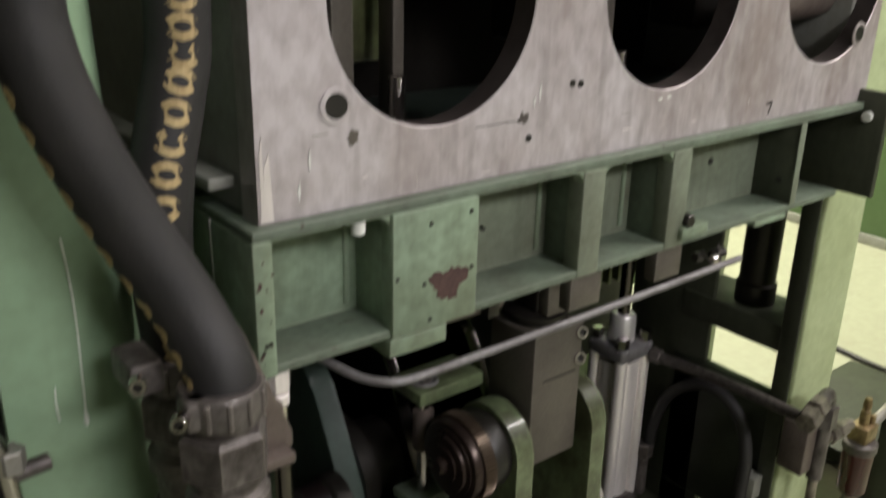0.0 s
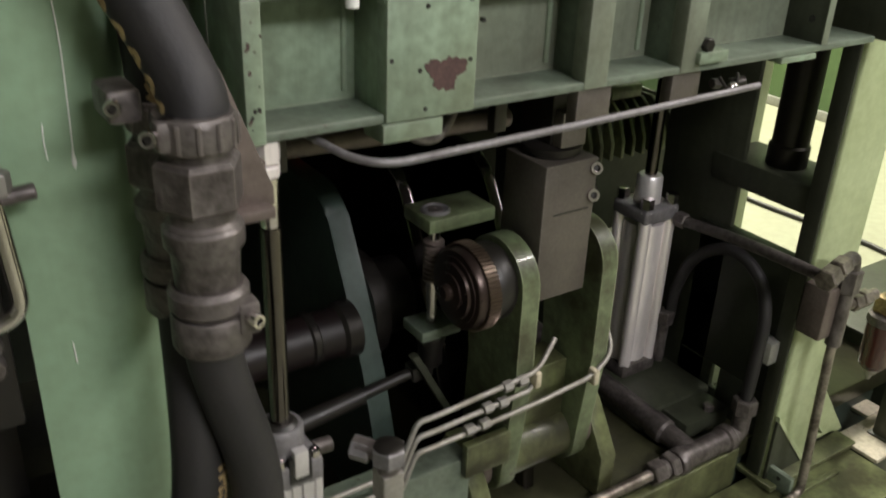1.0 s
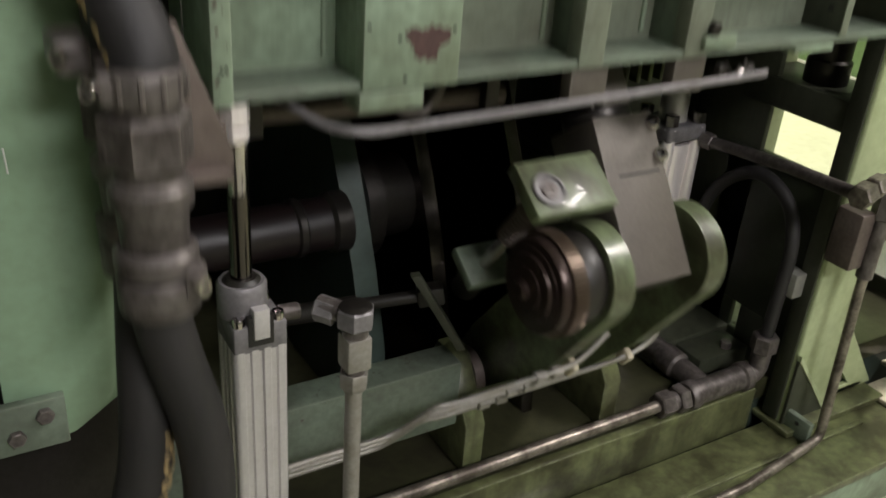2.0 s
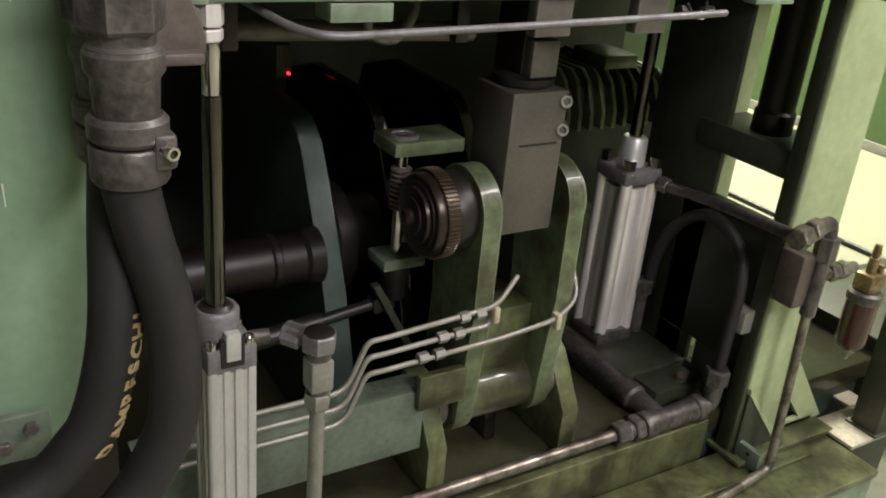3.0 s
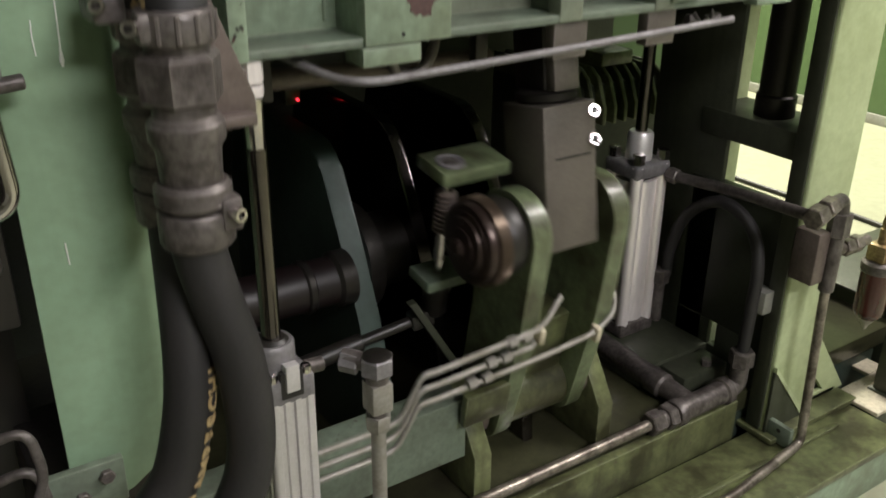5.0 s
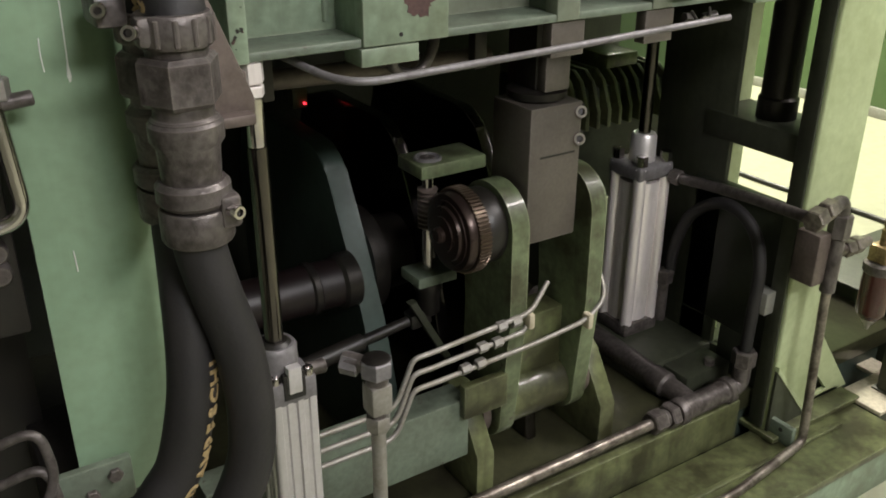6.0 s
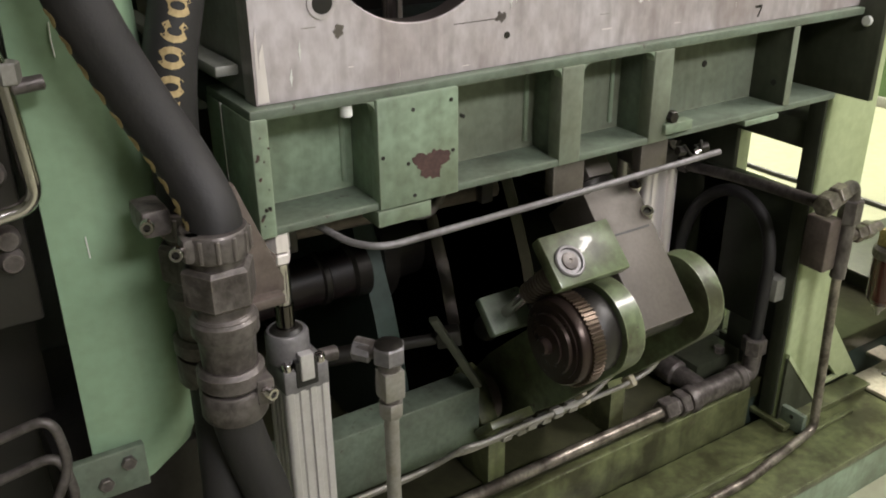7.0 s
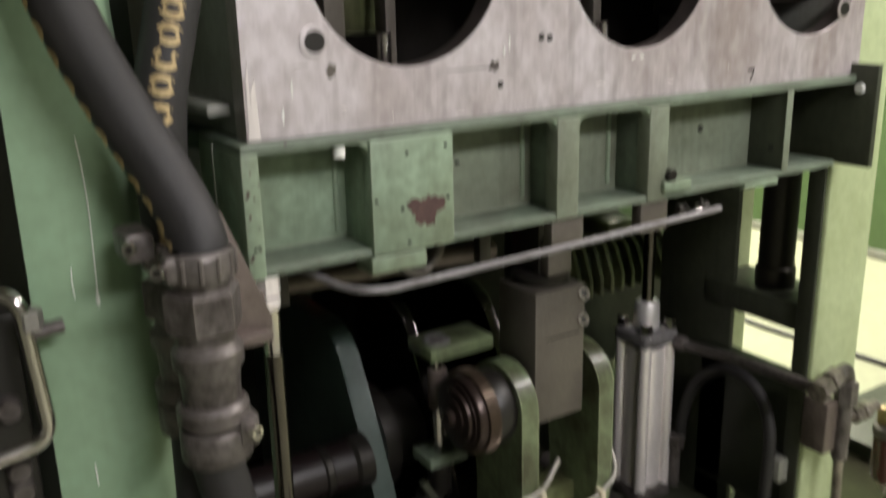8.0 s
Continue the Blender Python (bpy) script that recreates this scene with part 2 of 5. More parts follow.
def lathe(a, b, rings, seg=32):
    """A turned body on the axis from a to b: rings of (share of the length, radius)."""
    m, length = aim(a, b), (Vector(b) - Vector(a)).length
    bm = bmesh.new()
    loops = []
    for s, r in rings:
        loops.append([bm.verts.new(m @ Vector((r * math.cos(2 * math.pi * i / seg), r * math.sin(2 * math.pi * i / seg), s * length))) for i in range(seg)])
    for p, q in zip(loops, loops[1:]):
        for i in range(seg):
            bm.faces.new((p[i], p[(i + 1) % seg], q[(i + 1) % seg], q[i]))
    bm.faces.new(loops[0][::-1])
    bm.faces.new(loops[-1])
    return bm


def rod(a, b, r, chamfer=0.0015, seg=28):
    length = (Vector(b) - Vector(a)).length
    c = min(0.3, chamfer / length)
    return lathe(a, b, [(0, r - chamfer), (c, r), (1 - c, r), (1, r - chamfer)], seg)


def hexa(a, b, r):
    return rod(a, b, r, r * 0.12, 6)


def prism(profile, x0, x1, bevel=0.003, seg=2):
    """A plate across x from a profile of (y, z)."""
    bm = bmesh.new()
    lo = [bm.verts.new((x0, y, z)) for y, z in profile]
    hi = [bm.verts.new((x1, y, z)) for y, z in profile]
    bm.faces.new(lo)
    bm.faces.new(hi[::-1])
    n = len(lo)
    for i in range(n):
        bm.faces.new((lo[i], hi[i], hi[(i + 1) % n], lo[(i + 1) % n]))
    if bevel:
        edges = [e for e in bm.edges if len({v.co.x for v in e.verts}) == 1]
        bmesh.ops.bevel(bm, geom=edges, offset=bevel, segments=seg, affect="EDGES", profile=0.5)
    return bm


def rounded(points, radius, steps=8):
    """The points of a bent line with its corners rounded."""
    pts = [Vector(p) for p in points]
    out = [pts[0]]
    for a, b, c in zip(pts, pts[1:], pts[2:]):
        u, w = (a - b), (c - b)
        r = min(radius, u.length * 0.49, w.length * 0.49)
        p, q = b + u.normalized() * r, b + w.normalized() * r
        for i in range(steps + 1):
            t = i / steps
            out.append(p * (1 - t) ** 2 + b * 2 * t * (1 - t) + q * t * t)
    out.append(pts[-1])
    return out


def flowing(points, steps=8):
    """A smooth curve through the points."""
    p = [Vector(q) for q in points]
    p = [p[0] * 2 - p[1]] + p + [p[-1] * 2 - p[-2]]
    out = []
    for a, b, c, d in zip(p, p[1:], p[2:], p[3:]):
        for i in range(steps):
            t = i / steps
            out.append(0.5 * ((2 * b) + (c - a) * t + (2 * a - 5 * b + 4 * c - d) * t * t + (3 * b - a - 3 * c + d) * t ** 3))
    out.append(p[-2])
    return out


def pipe(line, r, seg=16):
    """A round tube along a line of points, with closed ends."""
    bm = bmesh.new()
    line = [q for i, q in enumerate(line) if i == 0 or (q - line[i - 1]).length > 1e-5]
    side = None
    loops = []
    for i, q in enumerate(line):
        d = (line[min(i + 1, len(line) - 1)] - line[max(i - 1, 0)]).normalized()
        if side is None:
            side = d.orthogonal().normalized()
        side = (side - d * side.dot(d)).normalized()
        up = d.cross(side)
        loops.append([bm.verts.new(q + r * (side * math.cos(2 * math.pi * k / seg) + up * math.sin(2 * math.pi * k / seg))) for k in range(seg)])
    for p, q in zip(loops, loops[1:]):
        for k in range(seg):
            bm.faces.new((p[k], p[(k + 1) % seg], q[(k + 1) % seg], q[k]))
    bm.faces.new(loops[0][::-1])
    bm.faces.new(loops[-1])
    return bm


def arc(cx, cz, r, a0, a1, n=14):
    return [(cx + r * math.cos(radians(a0 + (a1 - a0) * i / n)), cz + r * math.sin(radians(a0 + (a1 - a0) * i / n))) for i in range(n + 1)]


def holed_plate(x0, x1, z0, z1, y0, y1, holes, seg=40):
    """A plate facing y with round holes in a row along x."""
    bm = bmesh.new()
    cuts = [x0] + [(a[0] + b[0]) / 2 for a, b in zip(holes, holes[1:])] + [x1]
    for (hx, hz, hr), left, right in zip(holes, cuts, cuts[1:]):
        inner, outer = [], []
        for i in range(seg):
            a = 2 * math.pi * i / seg
            c, s = math.cos(a), math.sin(a)
            k = min(((right - hx) / c) if c > 1e-9 else ((left - hx) / c) if c < -1e-9 else 1e9,
                    ((z1 - hz) / s) if s > 1e-9 else ((z0 - hz) / s) if s < -1e-9 else 1e9)
            inner.append((hx + hr * c, hz + hr * s))
            outer.append((hx + k * c, hz + k * s))
        corners = [(right, z1), (left, z1), (left, z0), (right, z0)]
        for y, flip in ((y0, 1), (y1, 0)):
            vi = [bm.verts.new((x, y, z)) for x, z in inner]
            vo = [bm.verts.new((x, y, z)) for x, z in outer]
            for i in range(seg):
                j = (i + 1) % seg
                ring = [vi[i], vo[i], vo[j], vi[j]]
                a, b = outer[i], outer[j]
                if abs(a[0] - b[0]) > 1e-6 and abs(a[1] - b[1]) > 1e-6:
                    near = min(corners, key=lambda q: (q[0] - a[0]) ** 2 + (q[1] - a[1]) ** 2 + (q[0] - b[0]) ** 2 + (q[1] - b[1]) ** 2)
                    ring.insert(2, bm.verts.new((near[0], y, near[1])))
                bm.faces.new(ring if flip else ring[::-1])
        # the wall of the hole, with a small bright chamfer
        w = [[bm.verts.new((hx + rr * math.cos(2 * math.pi * i / seg), y, hz + rr * math.sin(2 * math.pi * i / seg))) for i in range(seg)]
             for y, rr in ((y0, hr), (y0 + 0.0015, hr - 0.0015), (y1, hr - 0.0015))]
        for p, q in zip(w, w[1:]):
            for i in range(seg):
                bm.faces.new((p[i], q[i], q[(i + 1) % seg], p[(i + 1) % seg]))
    for a, b in (((x0, z0), (x1, z0)), ((x1, z0), (x1, z1)), ((x1, z1), (x0, z1)), ((x0, z1), (x0, z0))):
        bm.faces.new([bm.verts.new(q) for q in ((a[0], y0, a[1]), (b[0], y0, b[1]), (b[0], y1, b[1]), (a[0], y1, a[1]))])
    bmesh.ops.remove_doubles(bm, verts=bm.verts[:], dist=1e-5)
    return bm


def socket_screw(name, at, toward, r, length, parent, material=None):
    """A cap screw whose head points along toward."""
    a, d = Vector(at), Vector(toward).normalized()
    ob = part(name, lathe(a, a + d * length, [(0, r), (0.9, r), (1, r * 0.9), (1, r * 0.55), (0.6, r * 0.5)], 20), material or CHROME, parent)
    if parent.parent is None:
        part("socket", rod(a + d * length * 0.5, a + d * length * 0.8, r * 0.49, 0.0004, 6), BLACK, ob, "black disc standing in for the hexagon socket")
    return ob


# ---- the press: fixed points of its motion ----
STROKE = 0.268
KNEE_Y, KNEE_Z = 1.254, 0.605      # knee of the toggle when straight
FOOT_Y, FOOT_Z = 1.256, 0.168      # foot shaft
HEAD_Y, HEAD_Z = 1.289, 1.073      # head pin when raised
LOWER = math.hypot(KNEE_Y - FOOT_Y, KNEE_Z - FOOT_Z)
UPPER = math.hypot(HEAD_Y - KNEE_Y, HEAD_Z - KNEE_Z)
# seconds and lift of the beam
LIFT = [(0, .268), (1.0, .268), (1.05, .256), (1.1, .225), (1.2, .134), (1.3, .042), (1.37, .006), (1.43, 0), (1.87, 0), (1.93, .03), (2.03, .11), (2.13, .2), (2.23, .25), (2.33, .268),
        (3.73, .268), (3.8, .255), (3.9, .187), (4.0, .085), (4.1, .014), (4.17, 0), (4.63, 0), (4.7, .04), (4.8, .12), (4.9, .2), (5.0, .252), (5.1, .268),
        (6.5, .268), (6.6, .237), (6.7, .152), (6.8, .058), (6.9, .008), (6.97, 0), (7.37, 0), (7.43, .02), (7.5, .073), (7.6, .155), (7.7, .23), (7.8, .262), (7.87, .268), (8, .268)]


def toggle(lift):
    """Knee y, knee z, lean of the lower arm and of the upper link, in degrees, at a lift of the beam."""
    hy, hz = HEAD_Y, HEAD_Z - STROKE + lift
    dy, dz = hy - FOOT_Y, hz - FOOT_Z
    d = math.hypot(dy, dz)
    along = (LOWER ** 2 - UPPER ** 2 + d * d) / (2 * d)
    off = math.sqrt(max(0.0, LOWER ** 2 - along ** 2))
    uy, uz = dy / d, dz / d
    ky, kz = FOOT_Y + uy * along - uz * off, FOOT_Z + uz * along + uy * off
    turn_low = math.atan2(kz - FOOT_Z, ky - FOOT_Y) - math.atan2(KNEE_Z - FOOT_Z, KNEE_Y - FOOT_Y)
    turn_up = math.atan2(hz - kz, hy - ky) - math.atan2(HEAD_Z - KNEE_Z, HEAD_Y - KNEE_Y)
    return ky, kz, math.degrees(turn_low), math.degrees(turn_up)


# ---- hall ----
def setting(name, bm, material, label, parent=None):
    return tagged(part(name, bm, material, parent), label, "", "", "structure")


setting("floor", box(-5, 4.6, -4, 6, -0.45, -0.25, 0), FLOOR, "worn pale painted concrete factory floor")
setting("wall_north", box(-5, 4.6, 6.0, 6.2, -0.25, 3.85, 0), WALL_GREEN, "green painted factory wall behind the machine")
setting("wall_south", box(-5, 4.6, -4.2, -4.0, -0.25, 3.85, 0), HALL, "dull grey plaster factory wall")
setting("wall_west", box(-5.2, -5, -4, 6, -0.25, 3.85, 0), HALL, "dull grey plaster factory wall")
setting("wall_east", box(4.4, 4.6, -4, 6, -0.25, 3.85, 0), WALL_GREEN, "dark green painted partition wall")
setting("baseboard", box(4.375, 4.4, -4, 6, -0.25, -0.19, 0.004), GASKET, "grey kerb strip along the green wall")
setting("ceiling", box(-5, 4.6, -4, 6, 3.85, 4.0, 0), HALL, "dull grey plaster factory ceiling")

# lamp bodies added at the three lights, out of view
for lx, ly, w in ((2.85, -0.35, 1.4), (0.25, -2.65, 1.8), (3.3, 4.6, 1.6)):
    cl = thing("added_lamp", (lx, ly, 3.75), "unseen white ceiling lamp with a glowing diffuser, added at a light", "ceiling lamp", "ceiling lamps")
    part("housing", box(lx - w / 2 - 0.03, lx + w / 2 + 0.03, ly - 0.28, ly + 0.28, 3.74, 3.85, 0.01), WHITE, cl)
    part("diffuser", box(lx - w / 2, lx + w / 2, ly - 0.25, ly + 0.25, 3.725, 3.739, 0.003), LAMP, cl)

# ---- machine base ----
base = thing("machine_bed", (0.4, 1.3, -0.25), "oily green welded steel machine base with a front ledge", "machine bed")
part("deck", box(-0.75, 1.75, 1.13, 2.35, -0.06, 0.0, 0.006), DECK, base, "oil-blackened green deck plate")
part("front_plate", box(-0.75, 1.0, 1.105, 1.13, -0.115, 0.004, 0.004), GREEN_OILY, base)
part("front_ledge", box(-0.75, 1.4, 0.868, 1.105, -0.135, -0.112, 0.005), GREEN_OILY, base, "oil-stained green front ledge")
part("front_skirt", box(-0.75, 1.39, 0.873, 0.898, -0.25, -0.135, 0.003), GREEN, base)
part("ledge_lip", box(0.2, 1.28, 0.985, 1.0, -0.112, -0.104, 0.002), GREEN_OILY, base)
part("sump_wall", box(-0.75, 1.66, 1.14, 1.2, -0.25, -0.06, 0), GREEN_DARK, base)
# cream colour stands for the rear light spilling onto this corner
part("corner_plate", joined(box(1.402, 1.64, 0.955, 1.085, -0.1125, -0.1, 0.003), box(1.565, 1.64, 1.086, 1.3, -0.1125, -0.1, 0.003)), CREAM_LIT, base, "worn corner plates of the base, cream for the rear light")
part("corner_support", box(1.42, 1.6, 0.97, 1.07, -0.25, -0.1125, 0.002), GREEN_OIL_SHADE, base)
part("end_skirt", box(1.37, 1.39, 0.898, 1.13, -0.25, -0.135, 0.002), GREEN_DARK, base)

# ---- machine frame: columns and cross members ----
frame_ob = thing("column_structure", (1.15, 1.2, -0.11), "pale green welded box columns with dark cross members", "columns")
# separate dark side and paler front hold the column's shade and light
part("column_side", box(1.062, 1.0705, 1.078, 1.12, -0.09, 2.3, 0.003), GREEN_OIL_SHADE, frame_ob, "side flange of the column, dark green for its shade")
part("front_column", box(1.071, 1.245, 1.07, 1.122, -0.1, 2.3, 0.006, 3), GREEN_PALE, frame_ob, "pale green front column")
part("foot_plate", box(1.055, 1.42, 1.03, 1.2, -0.111, -0.095, 0.003), GREEN_OILY, frame_ob)
part("gusset", joined(box(1.245, 1.4, 1.09, 1.1, -0.095, -0.085, 0), prism([(1.09, -0.09), (1.1, -0.09), (1.1, -0.05), (1.09, -0.05)], 1.245, 1.25, 0)), GREEN_PALE, frame_ob)


def slanted(x0, x1, y0, y1, z0, z1):
    """A flat three-cornered brace between an upright and a foot."""
    bm = bmesh.new()
    tri = [(x0, z0), (x1, z0), (x0, z1)]
    hole = [(x0 + 0.03, z0 + 0.02), (x0 + 0.1, z0 + 0.02), (x0 + 0.03, z0 + 0.1)]
    for y in (y0, y1):
        o = [bm.verts.new((x, y, z)) for x, z in tri]
        h = [bm.verts.new((x, y, z)) for x, z in hole]
        for i in range(3):
            bm.faces.new((o[i], o[(i + 1) % 3], h[(i + 1) % 3], h[i]))
    bm.verts.ensure_lookup_table()
    for k in (0, 3):
        for i in range(3):
            a, b = k + i, k + (i + 1) % 3
            bm.faces.new((bm.verts[a], bm.verts[b], bm.verts[b + 6], bm.verts[a + 6]))
    return bm


def tri_plate(pts, y0, y1):
    """A flat plate facing y from corners of (x, z)."""
    bm = bmesh.new()
    lo, hi = ([bm.verts.new((x, y, z)) for x, z in pts] for y in (y0, y1))
    bm.faces.new(lo)
    bm.faces.new(hi[::-1])
    for i in range(len(lo)):
        bm.faces.new((lo[i], hi[i], hi[(i + 1) % len(lo)], lo[(i + 1) % len(lo)]))
    return bm


part("foot_gusset", tri_plate([(1.069, 0.085), (1.069, -0.094), (1.215, -0.094)], 1.062, 1.0695), GREEN_OIL_SHADE, frame_ob, "dark foot gusset")
part("gusset_edge", tri_plate([(1.069, 0.1), (1.069, 0.086), (1.214, -0.093), (1.228, -0.093)], 1.059, 1.0695), GREEN_PALE, frame_ob, "pale gusset edge")
part("brace", slanted(1.245, 1.44, 1.09, 1.102, -0.095, 0.16), GREEN_PALE, frame_ob, "three-cornered open brace")
part("stop_plate", box(1.078, 1.094, 0.995, 1.069, -0.111, -0.055, 0.003), GREEN_GRIME_SHADE, frame_ob, "grimy green upright foot plate with a bolt hole")
# black disc for the bolt hole, its shade in the colour
part("stop_plate_hole_disc", rod((1.0765, 1.03, -0.072), (1.08, 1.03, -0.072), 0.006, 0.0005, 14), BLACK, frame_ob)
part("rear_column", box(1.16, 1.247, 1.4, 1.56, -0.06, 2.3, 0.012, 3), GREEN_PALE, frame_ob, "pale green rear column")
part("upper_cross_member", box(1.07, 1.235, 1.122, 1.4, 0.622, 0.69, 0.006), GREEN_OIL_SHADE, frame_ob, "dark green upper cross member")
part("lower_side_plate", joined(box(1.075, 1.09, 1.122, 1.4, 0.13, 0.51, 0.002), box(1.075, 1.09, 1.122, 1.262, 0.0, 0.13, 0.001), box(1.075, 1.09, 1.288, 1.4, 0.0, 0.13, 0.001), box(1.075, 1.09, 1.262, 1.288, 0.0, 0.06, 0.001)), GREEN_GREASE_SHADE, frame_ob, "greasy dark side plate")
part("rear_side_plate", box(1.075, 1.09, 1.315, 1.56, 0.0, 2.3, 0.002), GREEN_OIL_SHADE, frame_ob, "dark green rear side plate")
part("plate_rail", box(1.065, 1.1, 1.122, 1.4, 0.5, 0.514, 0.003), GREEN_GREASE_SHADE, frame_ob)
# added dark panel: closes the back so the inside stays dim
part("dark_rear_panel", box(-0.95, 1.62, 2.3, 2.32, -0.06, 1.75, 0), GREEN_GREASE_SHADE, frame_ob, "added dark rear panel that keeps the inside dim")
part("guard_panel", box(1.62, 2.25, 2.3, 2.32, 0.15, 1.2, 0.004), WALL_GREEN, frame_ob, "green rear guard panel")
# added at the near end as well, to keep light out
part("dark_end_panel", box(-0.97, -0.95, 1.3, 2.3, -0.06, 1.75, 0), GREEN_GREASE_SHADE, frame_ob)

guide = thing("guide_tube", (1.15, 1.25, 0.69), "dark steel vertical guide tube with an end collar", "guide tube")
part("tube", rod((1.15, 1.25, 0.74), (1.15, 1.25, 2.3), 0.043, 0.003), STEEL_DARK, guide)
part("collar", lathe((1.15, 1.25, 0.686), (1.15, 1.25, 0.745), [(0, 0.044), (0.1, 0.048), (0.9, 0.048), (1, 0.043)]), STEEL_DARK, guide)
part("slim_rod", rod((1.2, 1.185, 0.686), (1.2, 1.185, 2.3), 0.009), GREEN, guide)

# ---- side cover at the near end ----
cover = thing("side_cover", (-0.48, 1.1, 0.44), "sage green curved sheet cover with a rounded lower corner", "cover")


def bulged():
    """The curved cover: an outline in x and z, bowed gently out."""
    bm = bmesh.new()
    rows_ = []
    for i in range(41):
        z = 0.435 + 1.365 * i / 40
        right = -0.392 - 0.012 * max(0.0, min(1.0, (z - 0.7) / 0.3)) + 0.012 * math.sin((z - 0.45) * 4.2)
        if z < 0.515:
            right -= 0.07 * (1 - math.sqrt(max(0, 1 - ((0.515 - z) / 0.08) ** 2)))
        row = []
        for k in range(13):
            s = k / 12
            x = -0.556 + (right + 0.556) * s
            row.append(bm.verts.new((x, 1.05 - 0.012 * math.sin(math.pi * s) + 0.03 * max(0, s - 0.88) / 0.12, z)))
        row.append(bm.verts.new((right + 0.004, 1.3, z)))
        row.insert(0, bm.verts.new((-0.554, 1.075, z)))
        rows_.append(row)
    for a, b in zip(rows_, rows_[1:]):
        for k in range(len(a) - 1):
            bm.faces.new((a[k], a[k + 1], b[k + 1], b[k]))
    bm.faces.new(rows_[0][::-1])
    bm.faces.new(rows_[-1])
    return bm


part("sheet", bulged(), GREEN_COVER, cover)
part("foot_bracket", box(-0.59, -0.49, 1.022, 1.036, 0.437, 0.508, 0.002), GREEN_GRIME_SHADE, cover)
for bx, bz in ((-0.55, 0.463), (-0.515, 0.487)):
    part("bolt", hexa((bx, 1.025, bz), (bx, 1.014, bz), 0.011), IRON, cover)
for line, r in (([(-0.482, 1.0385, 1.26), (-0.479, 1.0383, 1.22), (-0.4775, 1.0383, 1.17), (-0.479, 1.0383, 1.1), (-0.4805, 1.0383, 1.055)], 0.001), ([(-0.507, 1.0393, 1.1), (-0.508, 1.0393, 1.08), (-0.507, 1.0393, 1.06)], 0.0008), ([(-0.512, 1.0395, 0.83), (-0.511, 1.0395, 0.8)], 0.001)):
    part("drip", pipe(flowing(line), r, 8), WHITE, cover, "dried pale drip")
part("drip", lathe((-0.4805, 1.0383, 1.045), (-0.4805, 1.0383, 1.068), [(0, 0.001), (0.3, 0.003), (1, 0.001)], 10), WHITE, cover)
casing = thing("lower_casing", (-0.5, 1.15, -0.06), "dark greasy steel casing under the green cover", "casing")
part("body", box(-0.6, -0.395, 1.08, 1.32, -0.06, 0.445, 0.01), STEEL_DARK, casing)
cab = thing("side_cabinet", (-0.75, 1.2, -0.06), "dark open valve cabinet beside the green cover", "cabinet")
# black back, side and block stand in for the unlit inside
part("back", box(-0.94, -0.57, 1.28, 1.3, -0.06, 1.8, 0), BLACK, cab)
part("side", box(-0.95, -0.94, 1.0, 1.3, -0.06, 1.8, 0), BLACK, cab)
for pz in (0.845, 0.815, 0.93):
    part("plug", lathe((-0.6, 1.06, pz), (-0.6, 1.04, pz), [(0, 0.016), (0.7, 0.016), (1, 0.012)], 20), IRON, cab)
part("valve_block", box(-0.68, -0.575, 1.06, 1.28, 0.72, 1.05, 0.006), BLACK, cab)
ut = thing("bent_tube", (-0.57, 1.0, 1.0), "bent shiny steel hydraulic tube with a union nut", "tube")
part("tube", pipe(rounded([(-0.64, 1.06, 1.09), (-0.575, 1.0, 1.09), (-0.562, 1.0, 0.9), (-0.66, 1.0, 0.885)], 0.03), 0.0095), CHROME, ut)
part("union_nut", hexa((-0.566, 1.0, 1.045), (-0.566, 1.0, 1.07), 0.015), ZINC, ut)
part("clip", rod((-0.566, 1.0, 1.04), (-0.53, 1.0, 1.043), 0.009), IRON, ut)
for dz in (0.0, -0.06):
    lt = thing("bent_tube", (-0.6, 1.0, 0.5 + dz), "thin bent steel hydraulic tube beside the cover", "tube")
    part("tube", pipe(rounded([(-0.72, 1.05, 0.56 + dz), (-0.6, 1.02, 0.6 + dz), (-0.59, 1.01, 0.52 + dz), (-0.63, 1.0, 0.46 + dz), (-0.6, 1.0, 0.3)], 0.03), 0.007), IRON, lt)

# ---- moving beam ----
beam = thing("press_beam", (0, 1.1, 0.776), "sage green welded box beam with open pockets, scuffed and oil-stained", "press beam")
XL, XR, YF, YB, ZB, ZT = -0.285, 1.06, 1.02, 1.15, 0.776, 0.961
part("top_flange", box(XL, 1.05, YF, 1.19, ZT - 0.016, ZT, 0.003), GREEN_GRIME_SHADE, beam)
part("bottom_flange", box(XL, 1.002, YF, YB, ZB, ZB + 0.013, 0.003), GREEN_GRIME_SHADE, beam)
WEB = 1.105
part("web", box(XL + 0.02, 0.03, WEB, WEB + 0.015, ZB + 0.013, ZT - 0.016, 0), GREEN, beam)
# the web right of the pad is dulled for weaker light too
part("web", box(0.031, 0.84, WEB, WEB + 0.015, ZB + 0.013, ZT - 0.016, 0), GREEN_DUST_SHADE, beam, "green web, dulled for shade and oil")
# added dark backing, so the recess reads as deep shade
part("rear_web", box(0.842, 1.049, 1.17, 1.185, ZB + 0.002, ZT - 0.016, 0), GREEN_OIL_SHADE, beam, "added rear web, dark to close the recess")
part("left_end_plate", box(XL - 0.002, XL + 0.024, YF - 0.002, 1.19, ZB - 0.002, ZT - 0.012, 0.004), GREEN, beam, "chipped green end plate")
part("front_pad", box(-0.097, 0.044, YF - 0.006, YF + 0.02, ZB + 0.001, ZT - 0.013, 0.003), GREEN, beam, "flat green pad with a bare primer patch")
